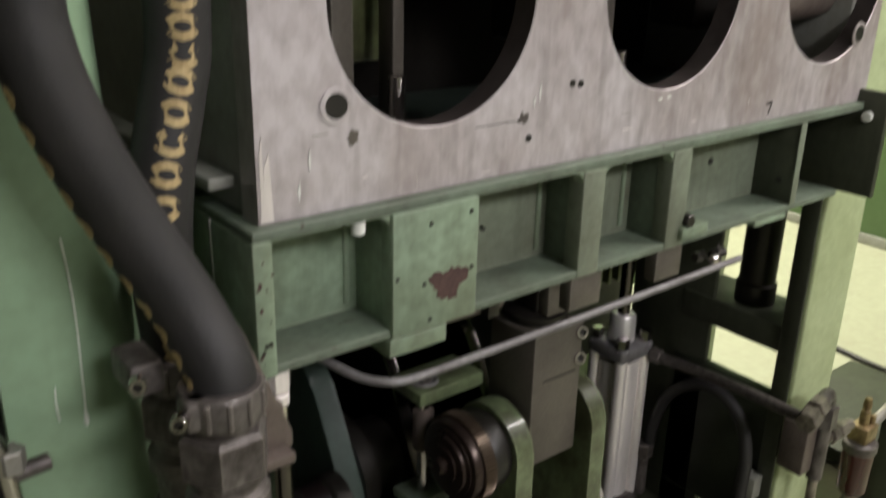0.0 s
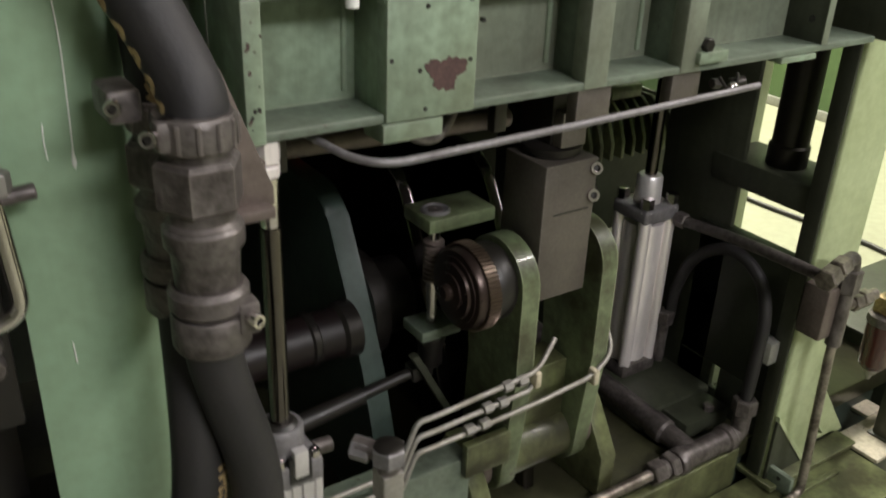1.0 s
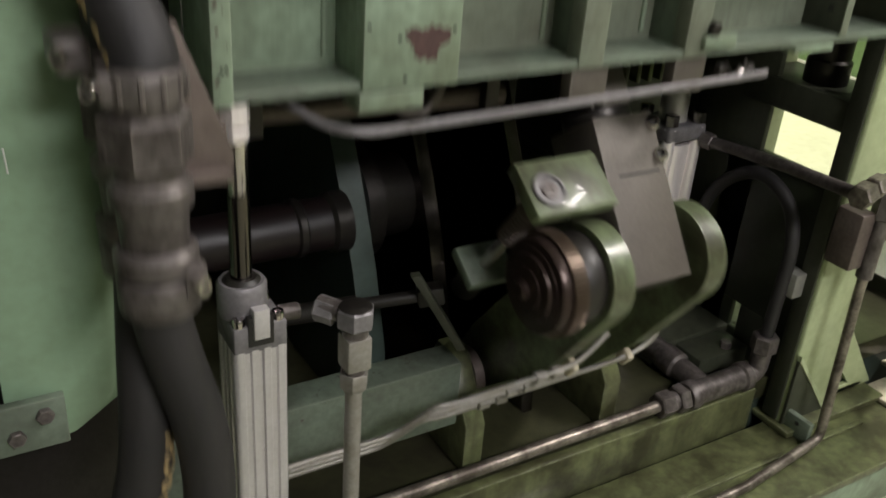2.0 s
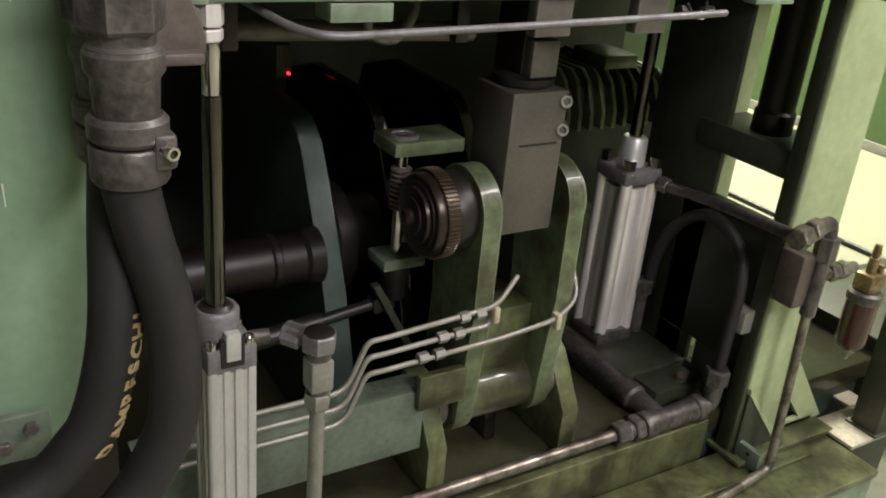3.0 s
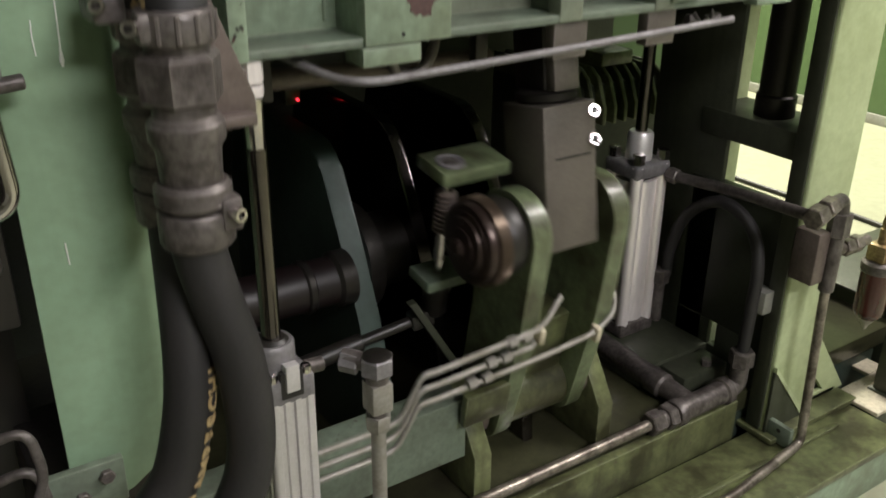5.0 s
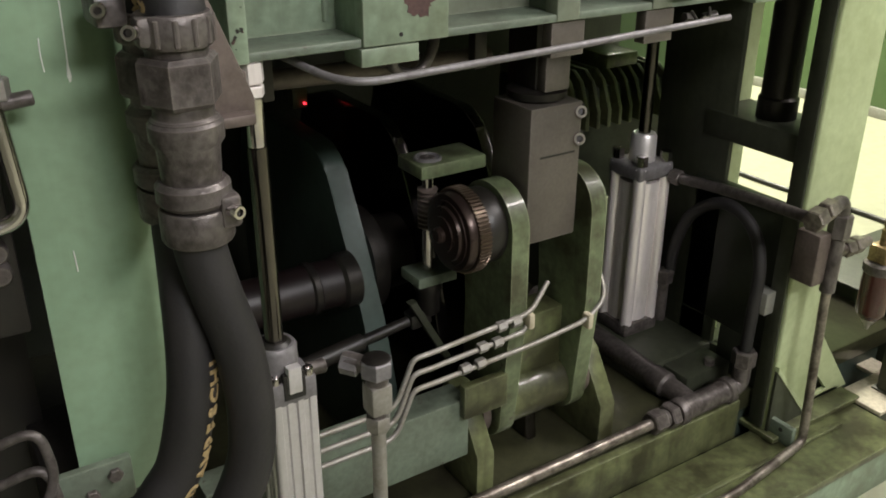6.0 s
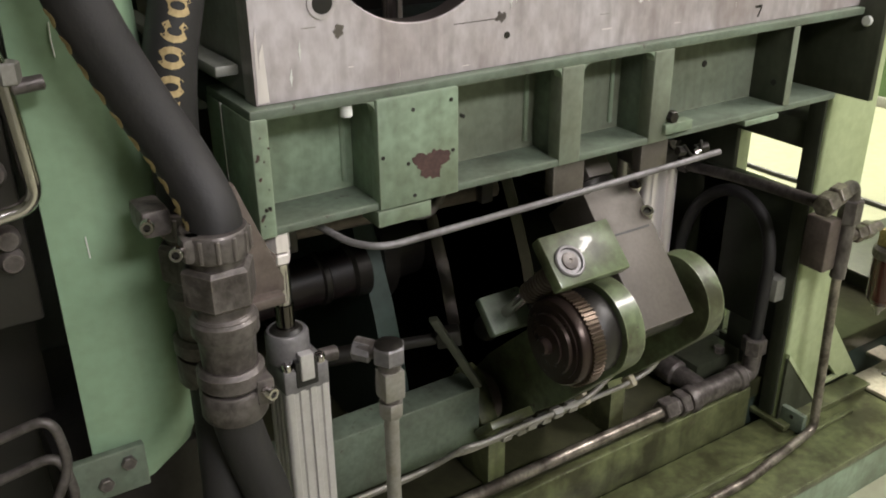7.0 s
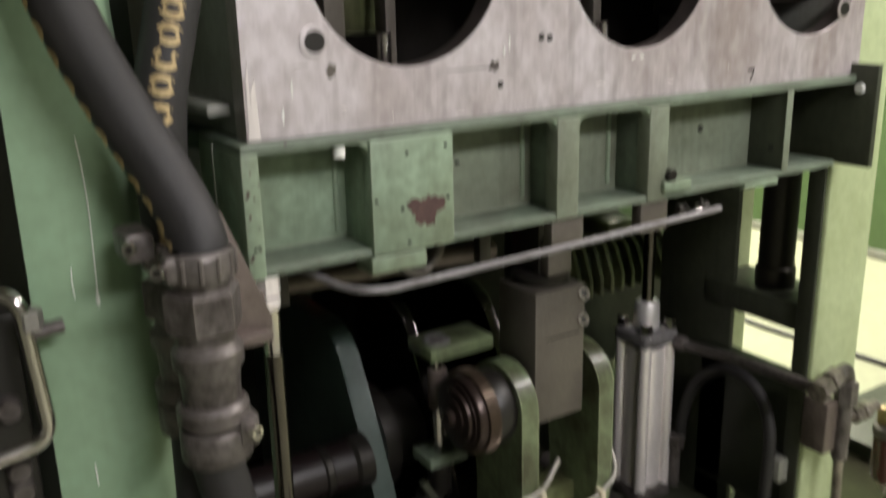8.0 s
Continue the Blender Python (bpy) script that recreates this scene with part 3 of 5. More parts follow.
part("pad_foot", box(-0.1, -0.006, YF - 0.004, YF + 0.05, ZB - 0.027, ZB - 0.001, 0.002), GREEN, beam)
part("front_post", box(0.25, 0.297, YF - 0.002, YF + 0.03, ZB + 0.001, ZT - 0.015, 0.003), GREEN_DUST_SHADE, beam)
part("front_post", box(0.458, 0.505, YF - 0.002, YF + 0.03, ZB + 0.001, ZT - 0.015, 0.003), GREEN_DUST_SHADE, beam)
# all but the first stiffener take the darker green for their shaded sides
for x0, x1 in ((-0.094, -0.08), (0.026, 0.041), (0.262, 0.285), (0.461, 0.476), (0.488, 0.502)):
    part("stiffener", box(x0, x1, YF + 0.001, WEB + 0.001, ZB + 0.012, ZT - 0.015, 0.001), GREEN if x1 < 0 else GREEN_GRIME_SHADE, beam)
# side painted dark and front edge pale, for shade and light
part("stiffener", box(0.83, 0.842, YF + 0.001, WEB + 0.001, ZB + 0.012, ZT - 0.015, 0.001), GREEN_OIL_SHADE, beam, "stiffener plate, dark for its shaded side")
part("pale_edge", box(0.828, 0.846, YF - 0.002, YF + 0.0008, ZB + 0.013, ZT - 0.016, 0.001), GREEN_DUST_SHADE, beam, "stiffener edge, pale where it faces the light")
# the dark green carries the shade on this plate's left face
part("right_end_plate", box(1.05, 1.066, 0.974, 1.19, ZB - 0.004, 0.985, 0.003), GREEN_OIL_SHADE, beam, "green end plate, dark for its shaded left face")
for wx, wr in ((-0.111, 0.004), (0.243, 0.0045), (0.44, 0.0045)):
    part("weld_bead", rod((wx, WEB - 0.001, ZB + 0.025), (wx, WEB - 0.001, ZT - 0.03), wr), GREEN, beam)
# rounded inner corners of the pockets
for cx, right in ((-0.097, True), (0.25, True), (0.458, True), (0.297, False)):
    r = 0.016
    s = 1 if right else -1
    bm = bmesh.new()
    corner = (cx, ZT - 0.016)
    curve = [(cx - s * r + s * r * math.sin(a), ZT - 0.016 - r + r * math.cos(a)) for a in [math.pi / 2 * i / 5 for i in range(6)]]
    f = [bm.verts.new((x, YF + 0.001, z)) for x, z in [corner] + curve]
    g = [bm.verts.new((x, YF + 0.02, z)) for x, z in [corner] + curve]
    bm.faces.new(f)
    bm.faces.new(g[::-1])
    for i in range(len(f)):
        bm.faces.new((f[i], f[(i + 1) % len(f)], g[(i + 1) % len(f)], g[i]))
    part("pocket_fillet", bm, GREEN, beam)
for x0, x1 in ((0.247, 0.316), (0.452, 0.519)):
    part("tab", box(x0, x1, YF + 0.006, YF + 0.03, ZB - 0.058, ZB - 0.001, 0.002), STEEL, beam, "brown-grey steel tab")
part("clamp_shoe", box(0.49, 0.56, YF - 0.012, YF + 0.015, ZB + 0.014, ZB + 0.035, 0.004), GREEN, beam)
part("clamp_shoe", box(0.72, 0.82, YF - 0.002, YF + 0.03, ZB - 0.012, ZB - 0.001, 0.002), GREEN, beam)
part("clamp_bolt", hexa((0.51, YF - 0.012, ZB + 0.045), (0.51, YF + 0.005, ZB + 0.045), 0.012), STEEL_DARK, beam)
part("white_stop", rod((-0.137, YF + 0.012, ZT - 0.034), (-0.137, YF + 0.012, ZT - 0.017), 0.009), WHITE, beam, "small white plastic stop")
part("white_stop", rod((1.05, 1.008, 0.935), (1.04, 1.008, 0.935), 0.0105), WHITE, beam)
# black discs carry the shade of the screw holes
for hx, hz in ((-0.037, 0.79), (-0.037, 0.925), (0.03, 0.93), (-0.09, 0.86), (0.033, 0.85), (-0.047, 0.843), (0.052, 0.9)):
    part("screw_hole_disc", rod((hx, YF - 0.0075, hz), (hx, YF, hz), 0.0032, 0.0005, 14), BLACK, beam)
part("screw_hole_disc", rod((0.683, 1.1035, 0.877), (0.683, 1.106, 0.877), 0.007, 0.0005, 14), BLACK, beam)
part("screw_hole_disc", rod((0.8285, 1.05, 0.83), (0.831, 1.05, 0.83), 0.007, 0.0005, 14), BLACK, beam)


def blotch(cx, cz, size, y, seed, lobes=3):
    """An uneven flake mark, a hair proud of the paint."""
    rng = random.Random(seed)
    bm = bmesh.new()
    ph = [rng.uniform(0, 6.28) for _ in range(6)]
    ring = []
    for i in range(48):
        a = 2 * math.pi * i / 48
        r = size * (0.76 + 0.15 * math.cos(lobes * a - math.pi / 2) + 0.12 * math.sin(2 * a + ph[0]) + 0.11 * math.sin(5 * a + ph[1]) + 0.06 * math.sin(13 * a + ph[2]) + 0.03 * math.sin(23 * a + ph[3]))
        ring.append((cx + r * math.cos(a), cz + r * math.sin(a)))
    f = [bm.verts.new((x, y, z)) for x, z in ring]
    g = [bm.verts.new((x, y + 0.0008, z)) for x, z in ring]
    bm.faces.new(f)
    for i in range(48):
        bm.faces.new((f[i], f[(i + 1) % 48], g[(i + 1) % 48], g[i]))
    return bm


part("flaked_patch", blotch(-0.006, 0.836, 0.033, YF - 0.0068, 4), PRIMER, beam, "flaked patch of bare red-brown primer")
chip_rng = random.Random(31)
for k in range(15):
    fx, fz, fs = chip_rng.uniform(-0.282, -0.263), chip_rng.uniform(0.79, 0.93), chip_rng.choice((0.0012, 0.0016, 0.002, 0.0034))
    part("flaked_patch", blotch(fx, fz, fs, YF - 0.003, 20 + k, 2 + k % 4), BLACK if k % 2 else PRIMER, beam)
part("pale_edge", box(XL - 0.0035, XL + 0.004, 1.126, 1.131, 0.8, ZT - 0.012, 0.001), GASKET, beam, "worn bare metal edge")
# slim oil tube along the front underside
part("oil_tube", pipe(rounded([(-0.2, 1.1, 0.77), (-0.15, 0.965, 0.742), (0.2, 0.95, 0.754), (0.556, 0.937, 0.768)], 0.06), 0.0056), CAST, beam, "slim bent grey oil tube")
part("tube_loop", pipe(flowing([(0.0, 1.1, 0.77), (0.01, 1.12, 0.715), (0.06, 1.13, 0.7), (0.09, 1.13, 0.74), (0.09, 1.14, 0.775)]), 0.009), IRON, beam)
part("tube_fitting", joined(hexa((0.505, 0.99, 0.764), (0.522, 0.988, 0.762), 0.009), rod((0.55, 0.99, 0.758), (0.575, 0.98, 0.763), 0.009), pipe(flowing([(0.515, 0.985, 0.775), (0.53, 0.975, 0.755), (0.55, 0.975, 0.765), (0.56, 0.985, 0.776)]), 0.0028, 8)), STEEL_DARK, beam)
part("fitting_ring", lathe((0.536, 0.978, 0.757), (0.548, 0.974, 0.757), [(0, 0.007), (0.5, 0.009), (1, 0.007)], 16), CHROME, beam)
for hx in (-0.2, 0.18):
    part("conduit_hanger", box(hx - 0.012, hx + 0.012, 1.125, 1.145, 0.69, 0.777, 0.002), STEEL_DARK, beam)
part("conduit", rod((-0.26, 1.16, 0.715), (0.22, 1.16, 0.7), 0.016), RUSTY, beam, "greasy brown conduit under the beam")
part("clevis", box(0.36, 0.385, 1.235, 1.345, 0.77, 0.96, 0.004), STEEL_DARK, beam)
part("clevis", box(0.445, 0.47, 1.235, 1.345, 0.77, 0.96, 0.004), STEEL_DARK, beam)
part("rod_lug", box(0.9, 1.02, 1.44, 1.53, ZB - 0.05, ZT, 0.005), STEEL, beam)
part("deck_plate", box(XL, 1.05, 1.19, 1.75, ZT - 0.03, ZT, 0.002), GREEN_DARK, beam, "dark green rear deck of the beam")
# unseen blocks added to keep the overhead light off the inside
part("rear_shade_block", box(-0.28, 1.75, 1.76, 2.28, 0.96, 1.25, 0.01), GREEN_DARK, beam)
part("side_shade_block", box(1.05, 1.75, 1.2, 1.76, 0.93, 1.2, 0.01), GREEN_DARK, beam)
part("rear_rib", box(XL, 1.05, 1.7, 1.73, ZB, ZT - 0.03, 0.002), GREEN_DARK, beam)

# ---- press head on the beam ----
head = thing("press_head", (0.4, 1.3, 0.953), "scraped grey cast metal press head with three large round openings", "press head")
HOLES = [(-0.011, 1.198, 0.162), (0.447, 1.198, 0.162), (0.904, 1.198, 0.16)]
front = part("front_plate", holed_plate(-0.268, 1.075, 0.954, 1.46, 1.042, 1.082, HOLES, 56), ALU, head)
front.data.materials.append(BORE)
# the walls of the openings get a darker colour than the plate
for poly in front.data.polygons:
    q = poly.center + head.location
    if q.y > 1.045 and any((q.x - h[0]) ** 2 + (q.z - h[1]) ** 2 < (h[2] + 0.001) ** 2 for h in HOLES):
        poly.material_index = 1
# sides in a darker grey than the front plate, holding their shade
part("left_side", box(-0.264, -0.235, 1.082, 1.6, 0.954, 1.46, 0.003), GASKET, head, "grey side of the head, darker for its shade")
part("right_side", box(1.04, 1.07, 1.082, 1.6, 0.954, 1.46, 0.003), GASKET, head)
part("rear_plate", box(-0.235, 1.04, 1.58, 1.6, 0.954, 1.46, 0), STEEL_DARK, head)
part("top_plate", box(-0.268, 1.075, 1.042, 1.6, 1.461, 1.5, 0.003), ALU, head)
part("side_rail", box(-0.3, -0.266, 1.1, 1.6, 0.985, 1.0, 0.003), GASKET, head)
for hx, hz in ((-0.163, 1.08), (1.005, 1.087)):
    part("counterbore", lathe((hx, 1.0425, hz), (hx, 1.0395, hz), [(0, 0.022), (0.8, 0.022), (1, 0.02), (1, 0.0155), (0.1, 0.015)], 24), ALU, head)
# shaded holes drawn as black discs on the plate
for hx, hz in ((0.148, 1.0), (0.228, 1.068), (0.245, 1.066)):
    part("screw_hole_disc", rod((hx, 1.0405, hz), (hx, 1.043, hz), 0.0055, 0.0005, 14), BLACK, head)
for hx in (-0.163, 1.005):
    part("bore", lathe((hx, 1.0415, 1.08 if hx < 0 else 1.087), (hx, 1.04, 1.08 if hx < 0 else 1.087), [(0, 0.0152), (1, 0.0152)], 20), BLACK, head)
rng = random.Random(11)
for k in range(9):
    sx, sz = rng.uniform(-0.25, 1.05), rng.uniform(0.96, 1.05)
    ln, th = rng.uniform(0.006, 0.022), rng.uniform(0.0006, 0.0016)
    if any((sx + u - h[0]) ** 2 + (sz + w - h[1]) ** 2 < 0.168 ** 2 for h in HOLES for u, w in ((0, 0), (ln, 0), (0, ln))):
        continue
    upright = rng.random() < 0.5
    part("scratch", box(sx, sx + (th if upright else ln), 1.0414, 1.0422, sz, sz + (ln if upright else th), 0), ALU_TUBE if k % 3 else ZINC, head)
part("scratch", box(0.05, 0.135, 1.0415, 1.0422, 1.0265, 1.028, 0), IRON, head)
part("scuff", blotch(0.136, 1.029, 0.011, 1.0413, 3, 4), IRON, head)
part("scuff", blotch(-0.14, 1.04, 0.011, 1.0413, 5, 2), STEEL, head)
part("scuff", tri_plate([(0.724, 0.985), (0.744, 0.987), (0.744, 0.982), (0.729, 0.981)], 1.0413, 1.0421), STEEL_DARK, head)
part("scuff", tri_plate([(0.744, 0.987), (0.744, 0.981), (0.737, 0.964), (0.733, 0.964)], 1.0413, 1.0421), STEEL_DARK, head)
for k, (sx, sz, w, t) in enumerate(((-0.2, 1.02, 0.003, 0.03), (-0.215, 0.985, 0.004, 0.025), (0.165, 1.062, 0.003, 0.03), (0.155, 1.05, 0.002, 0.02), (0.428, 1.024, 0.012, 0.005), (0.448, 1.025, 0.014, 0.004))):
    part("scratch", blotch(sx, sz, 0.004 if k > 3 else 0.003, 1.0413, 40 + k, 2), WHITE, head)
    part("scratch", tri_plate([(sx, sz - t / 2), (sx + w / 2, sz), (sx + w * 0.3, sz + t / 2), (sx - w / 2, sz)], 1.0411, 1.0421), WHITE, head)
# pale wear along the head's left edge
for sx, ln, w, sd in ((-0.255, 0.08, 0.006, 1), (-0.258, 0.05, 0.008, 2), (-0.262, 0.1, 0.003, 3)):
    part("pale_edge", tri_plate([(sx - w, 0.956), (sx + w, 0.957), (sx + w * 0.5, 0.957 + ln), (sx - w * 0.6, 0.957 + ln * 0.8)], 1.0412 - 0.0001 * sd, 1.0421), ALU_TUBE, head)
part("inner_roller", rod((0.78, 1.16, 1.14), (1.035, 1.16, 1.15), 0.045), RUSTY, head, "brown steel roller inside the opening")
# two chrome rods added to make white glints in the middle opening
for sz in (1.125, 1.093):
    part("inner_stud", rod((0.345, 1.15, sz), (0.395, 1.15, sz + 0.004), 0.006), CHROME, head)
for cx in (-0.015, 0.443, 0.9):
    cp = part("cooling_core", joined(box(cx - 0.055, cx - 0.02, 1.2, 1.24, 0.955, 1.46, 0.003), box(cx + 0.08, cx + 0.1, 1.25, 1.29, 0.955, 1.46, 0.003)), STEEL, head, "grey-brown upright bars inside the opening")
    part("inner_block", box(cx - 0.02, cx + 0.13, 1.33, 1.45, 1.07, 1.3, 0.01), GREEN_OILY if cx < 0 else STEEL_DARK, head)
    part("inner_stud", rod((cx - 0.09, 1.17, 0.955), (cx - 0.09, 1.17, 1.09), 0.012), CHROME, head)
    part("inner_stud", rod((cx + 0.03, 1.17, 0.955), (cx + 0.03, 1.17, 1.08), 0.012), CHROME, head)

head.location.z += 0.008
head.location.y -= 0.006

# ---- hoses that ride on the beam ----
hose = thing("hydraulic_hose_set", (-0.39, 0.94, 0.74), "pair of black rubber hydraulic hoses with grimy iron couplings", "hydraulic hose")


def coupling(x, y, z0, z1, parent):
    """A swivel coupling: clamp shells, a hexagon, collars."""
    L = z1 - z0
    part("clamp_shell", lathe((x, y, z1 - 0.035), (x, y, z1), [(0, 0.039), (0.1, 0.0415), (0.9, 0.0415), (1, 0.039)]), IRON, parent)
    part("swivel_nut", hexa((x, y, z1 - 0.1), (x, y, z1 - 0.045), 0.0455), IRON, parent)
    part("neck", lathe((x, y, z0 + 0.05), (x, y, z1 - 0.03), [(0, 0.033), (0.35, 0.036), (0.4, 0.042), (0.5, 0.042), (0.55, 0.034), (1, 0.034)]), IRON, parent)
    part("ring", lathe((x, y, z0 + 0.045), (x, y, z0 + 0.075), [(0, 0.038), (0.2, 0.043), (0.8, 0.043), (1, 0.038)]), IRON, parent)
    for k in range(3):
        part("thread_ring", lathe((x, y, z1 - 0.122 - 0.012 * k), (x, y, z1 - 0.113 - 0.012 * k), [(0, 0.036), (0.3, 0.0385), (0.7, 0.0385), (1, 0.036)]), IRON, parent)
    for k in range(6):
        a = radians(200 + 28 * k)
        u, w = x + 0.041 * math.cos(a), y + 0.041 * math.sin(a)
        part("clamp_rib", rod((u, w, z1 - 0.032), (u, w, z1 - 0.003), 0.0032, 0.001, 8), IRON, parent)
    part("clamp_shell", lathe((x, y, z0), (x, y, z0 + 0.042), [(0, 0.04), (0.1, 0.0425), (0.9, 0.0425), (1, 0.04)]), IRON, parent)


coupling(-0.387, 0.91, 0.6, 0.862, hose)
coupling(-0.38, 1.03, 0.585, 0.845, hose)
UP1 = flowing([(-0.385, 0.91, 0.84), (-0.384, 0.92, 0.875), (-0.4, 0.95, 0.932), (-0.436, 0.968, 1.01), (-0.47, 0.975, 1.09), (-0.493, 0.98, 1.165), (-0.498, 0.985, 1.245), (-0.488, 0.985, 1.5)])
UP2 = flowing([(-0.38, 1.03, 0.82), (-0.38, 1.04, 0.86), (-0.376, 1.065, 0.935), (-0.365, 1.07, 1.025), (-0.342, 1.08, 1.105), (-0.328, 1.085, 1.185), (-0.322, 1.085, 1.5)])
DN1 = flowing([(-0.387, 0.91, 0.63), (-0.388, 0.908, 0.59), (-0.376, 0.902, 0.523), (-0.361, 0.897, 0.459), (-0.353, 0.895, 0.39), (-0.3525, 0.895, 0.325), (-0.36, 0.895, 0.275), (-0.378, 0.895, 0.232), (-0.409, 0.893, 0.185), (-0.47, 0.89, 0.14), (-0.64, 0.89, 0.1)])
DN2 = flowing([(-0.38, 1.03, 0.61), (-0.385, 1.01, 0.575), (-0.4, 0.955, 0.52), (-0.41, 0.93, 0.435), (-0.4215, 0.92, 0.37), (-0.442, 0.92, 0.295), (-0.465, 0.92, 0.258), (-0.52, 0.918, 0.21), (-0.66, 0.91, 0.16)])
HOSE_R = {True: 0.0335, False: 0.031}
WORD = "DAMPFSCHL"


def letter(ch, m, height):
    """One printed character laid on a hose."""
    cu = bpy.data.curves.new("letter", "FONT")
    cu.body, cu.size, cu.align_x, cu.extrude, cu.offset = ch, height * 1.4, "CENTER", 0.0006, 0.0009
    tmp = bpy.data.objects.new("letter", cu)
    me = bpy.data.meshes.new_from_object(tmp)
    bm = bmesh.new()
    bm.from_mesh(me)
    bpy.data.objects.remove(tmp)
    bpy.data.meshes.remove(me)
    bpy.data.curves.remove(cu)
    for v in bm.verts:
        h = v.co.y - height / 2
        v.co = m @ Vector((v.co.x, h, v.co.z - h * h * 14))
    return bm


for nm, line in (("upper_hose", UP1), ("upper_hose", UP2), ("lower_hose", DN1), ("lower_hose", DN2)):
    hp = part(nm, pipe(line, HOSE_R[line is UP1 or line is UP2], 28), RUBBER, hose, "black rubber hose with worn yellow print")
    # the worn print along the hose
    side = Vector((-0.93, 0.05, -0.3)) if line is UP1 else Vector((-0.25, -0.97, 0)) if line is UP2 else Vector((0.72, -0.69, 0)) if line is DN2 else Vector((-0.95, 0.3, 0))
    run = 0.0
    step = 0
    fine = [p.lerp(q, i / 6) for p, q in zip(line, line[1:]) for i in range(6)]
    for a, b in zip(fine, fine[1:]):
        run += (b - a).length
        if run > (0.0207 if line is DN2 else 0.03) and not (line is DN1 and step < 9):
            d = (b - a).normalized()
            n = (side - d * side.dot(d)).normalized()
            w = d.cross(n)
            m = Matrix((w, d, n)).transposed().to_4x4()
            m.translation = a + n * (HOSE_R[line is UP1 or line is UP2] - 0.0003)
            if line is DN2:
                # the word runs up the hose, its foot to the right
                k = 17 - step
                if 0 <= k < len(WORD):
                    up = Matrix((-d, d.cross(n), n)).transposed().to_4x4()
                    if up.to_3x3().determinant() < 0:
                        up = Matrix((-d, n.cross(d), n)).transposed().to_4x4()
                    up.translation = m.translation + n * 0.0014
                    part("letter", letter(WORD[k], up, 0.0225), LETTER, hp)
                run, step = 0.0, step + 1
                continue
            bm = bmesh.new()
            # a small open ring lying on the hose
            for k in range(12):
                a0, a1 = 2 * math.pi * k / 12, 2 * math.pi * (k + 1) / 12
                if step % 3 == 1 and k in (2, 3):
                    continue
                big_ = 1.22 if line is UP2 else 1.0
                q = [(0.0145 * big_ * math.cos(t), 0.0115 * big_ * math.sin(t)) for t in (a0, a1)] + [(0.0075 * big_ * math.cos(t), 0.0045 * big_ * math.sin(t)) for t in (a1, a0)]
                lo = [bm.verts.new(m @ Vector((x, y, -0.004 * (x / 0.014) ** 2))) for x, y in q]
                hi = [bm.verts.new(m @ Vector((x, y, 0.0012 - 0.004 * (x / 0.014) ** 2))) for x, y in q]
                bm.faces.new(hi)
                for i in range(4):
                    bm.faces.new((lo[i], lo[(i + 1) % 4], hi[(i + 1) % 4], hi[i]))
            part("print_mark", bm, LETTER, hp)
            run, step = 0.0, step + 1
for at, to in (((-0.45, 0.955, 0.862), (-0.35, -0.9, 0.1)), ((-0.436, 0.89, 0.848), (-0.5, -0.85, 0.15)), ((-0.358, 0.868, 0.643), (0.3, -0.95, 0))):
    socket_screw("clamp_screw", at, to, 0.0085, 0.014, hose)
part("clamp_lug", box(-0.37, -0.345, 0.868, 0.9, 0.62, 0.66, 0.006), IRON, hose)
part("clamp_lug", box(-0.432, -0.405, 0.885, 0.91, 0.83, 0.862, 0.006), IRON, hose)
part("clamp_lug", box(-0.455, -0.42, 0.96, 1.02, 0.84, 0.875, 0.006), IRON, hose)


hose.location += Vector((-0.01, -0.035, 0.0155))


def slab(profile, y0, y1, bevel=0.002):
    """A plate facing y from a profile of (x, z)."""
    bm = prism(profile, y0, y1, bevel)
    for v in bm.verts:
        v.co = Vector((v.co.y, v.co.x, v.co.z))
    return bm


part("bracket", slab([(-0.362, 0.9), (-0.347, 0.9), (-0.293, 0.757), (-0.293, 0.737), (-0.4, 0.728), (-0.4, 0.77)], 0.93, 0.946), RUSTY, hose, "greasy brown bracket plate to the beam")
part("bracket_rib", box(-0.31, -0.295, 0.945, 1.05, 0.738, 0.785, 0.002), RUSTY, hose)
part("bracket_foot", box(-0.395, -0.3, 0.91, 0.95, 0.728, 0.742, 0.003), RUSTY, hose)

# ---- air cylinder at the near end ----
CX, CY = -0.2445, 1.0335
lc = thing("profile_cylinder", (CX, CY, 0.0), "silver aluminium profile air cylinder with grooves and a dark rod", "air cylinder")
hw = 0.0375


def profile_body():
    bm = bmesh.new()
    g = []
    for s in range(4):
        side = [(-hw + 0.006, -hw), (-0.024, -hw), (-0.022, -hw + 0.004), (-0.015, -hw + 0.004), (-0.013, -hw), (-0.004, -hw), (-0.003, -hw + 0.006), (0.003, -hw + 0.006), (0.004, -hw),
                (0.013, -hw), (0.015, -hw + 0.004), (0.022, -hw + 0.004), (0.024, -hw), (hw - 0.006, -hw), (hw - 0.002, -hw + 0.002)]
        a = s * math.pi / 2
        g += [(CX + x * math.cos(a) - y * math.sin(a), CY + x * math.sin(a) + y * math.cos(a)) for x, y in side]
    lo = [bm.verts.new((x, y, 0.0)) for x, y in g]
    hi = [bm.verts.new((x, y, 0.525)) for x, y in g]
    for i in range(len(g)):
        j = (i + 1) % len(g)
        bm.faces.new((lo[i], lo[j], hi[j], hi[i]))
    bm.faces.new(hi)
    bm.faces.new(lo[::-1])
    return bm


part("barrel", profile_body(), ALU_PROFILE, lc)
cap = part("end_cap", box(CX - hw, CX + hw, CY - hw, CY + hw, 0.52, 0.562, 0.005), CAST, lc, "grey cast end cap")
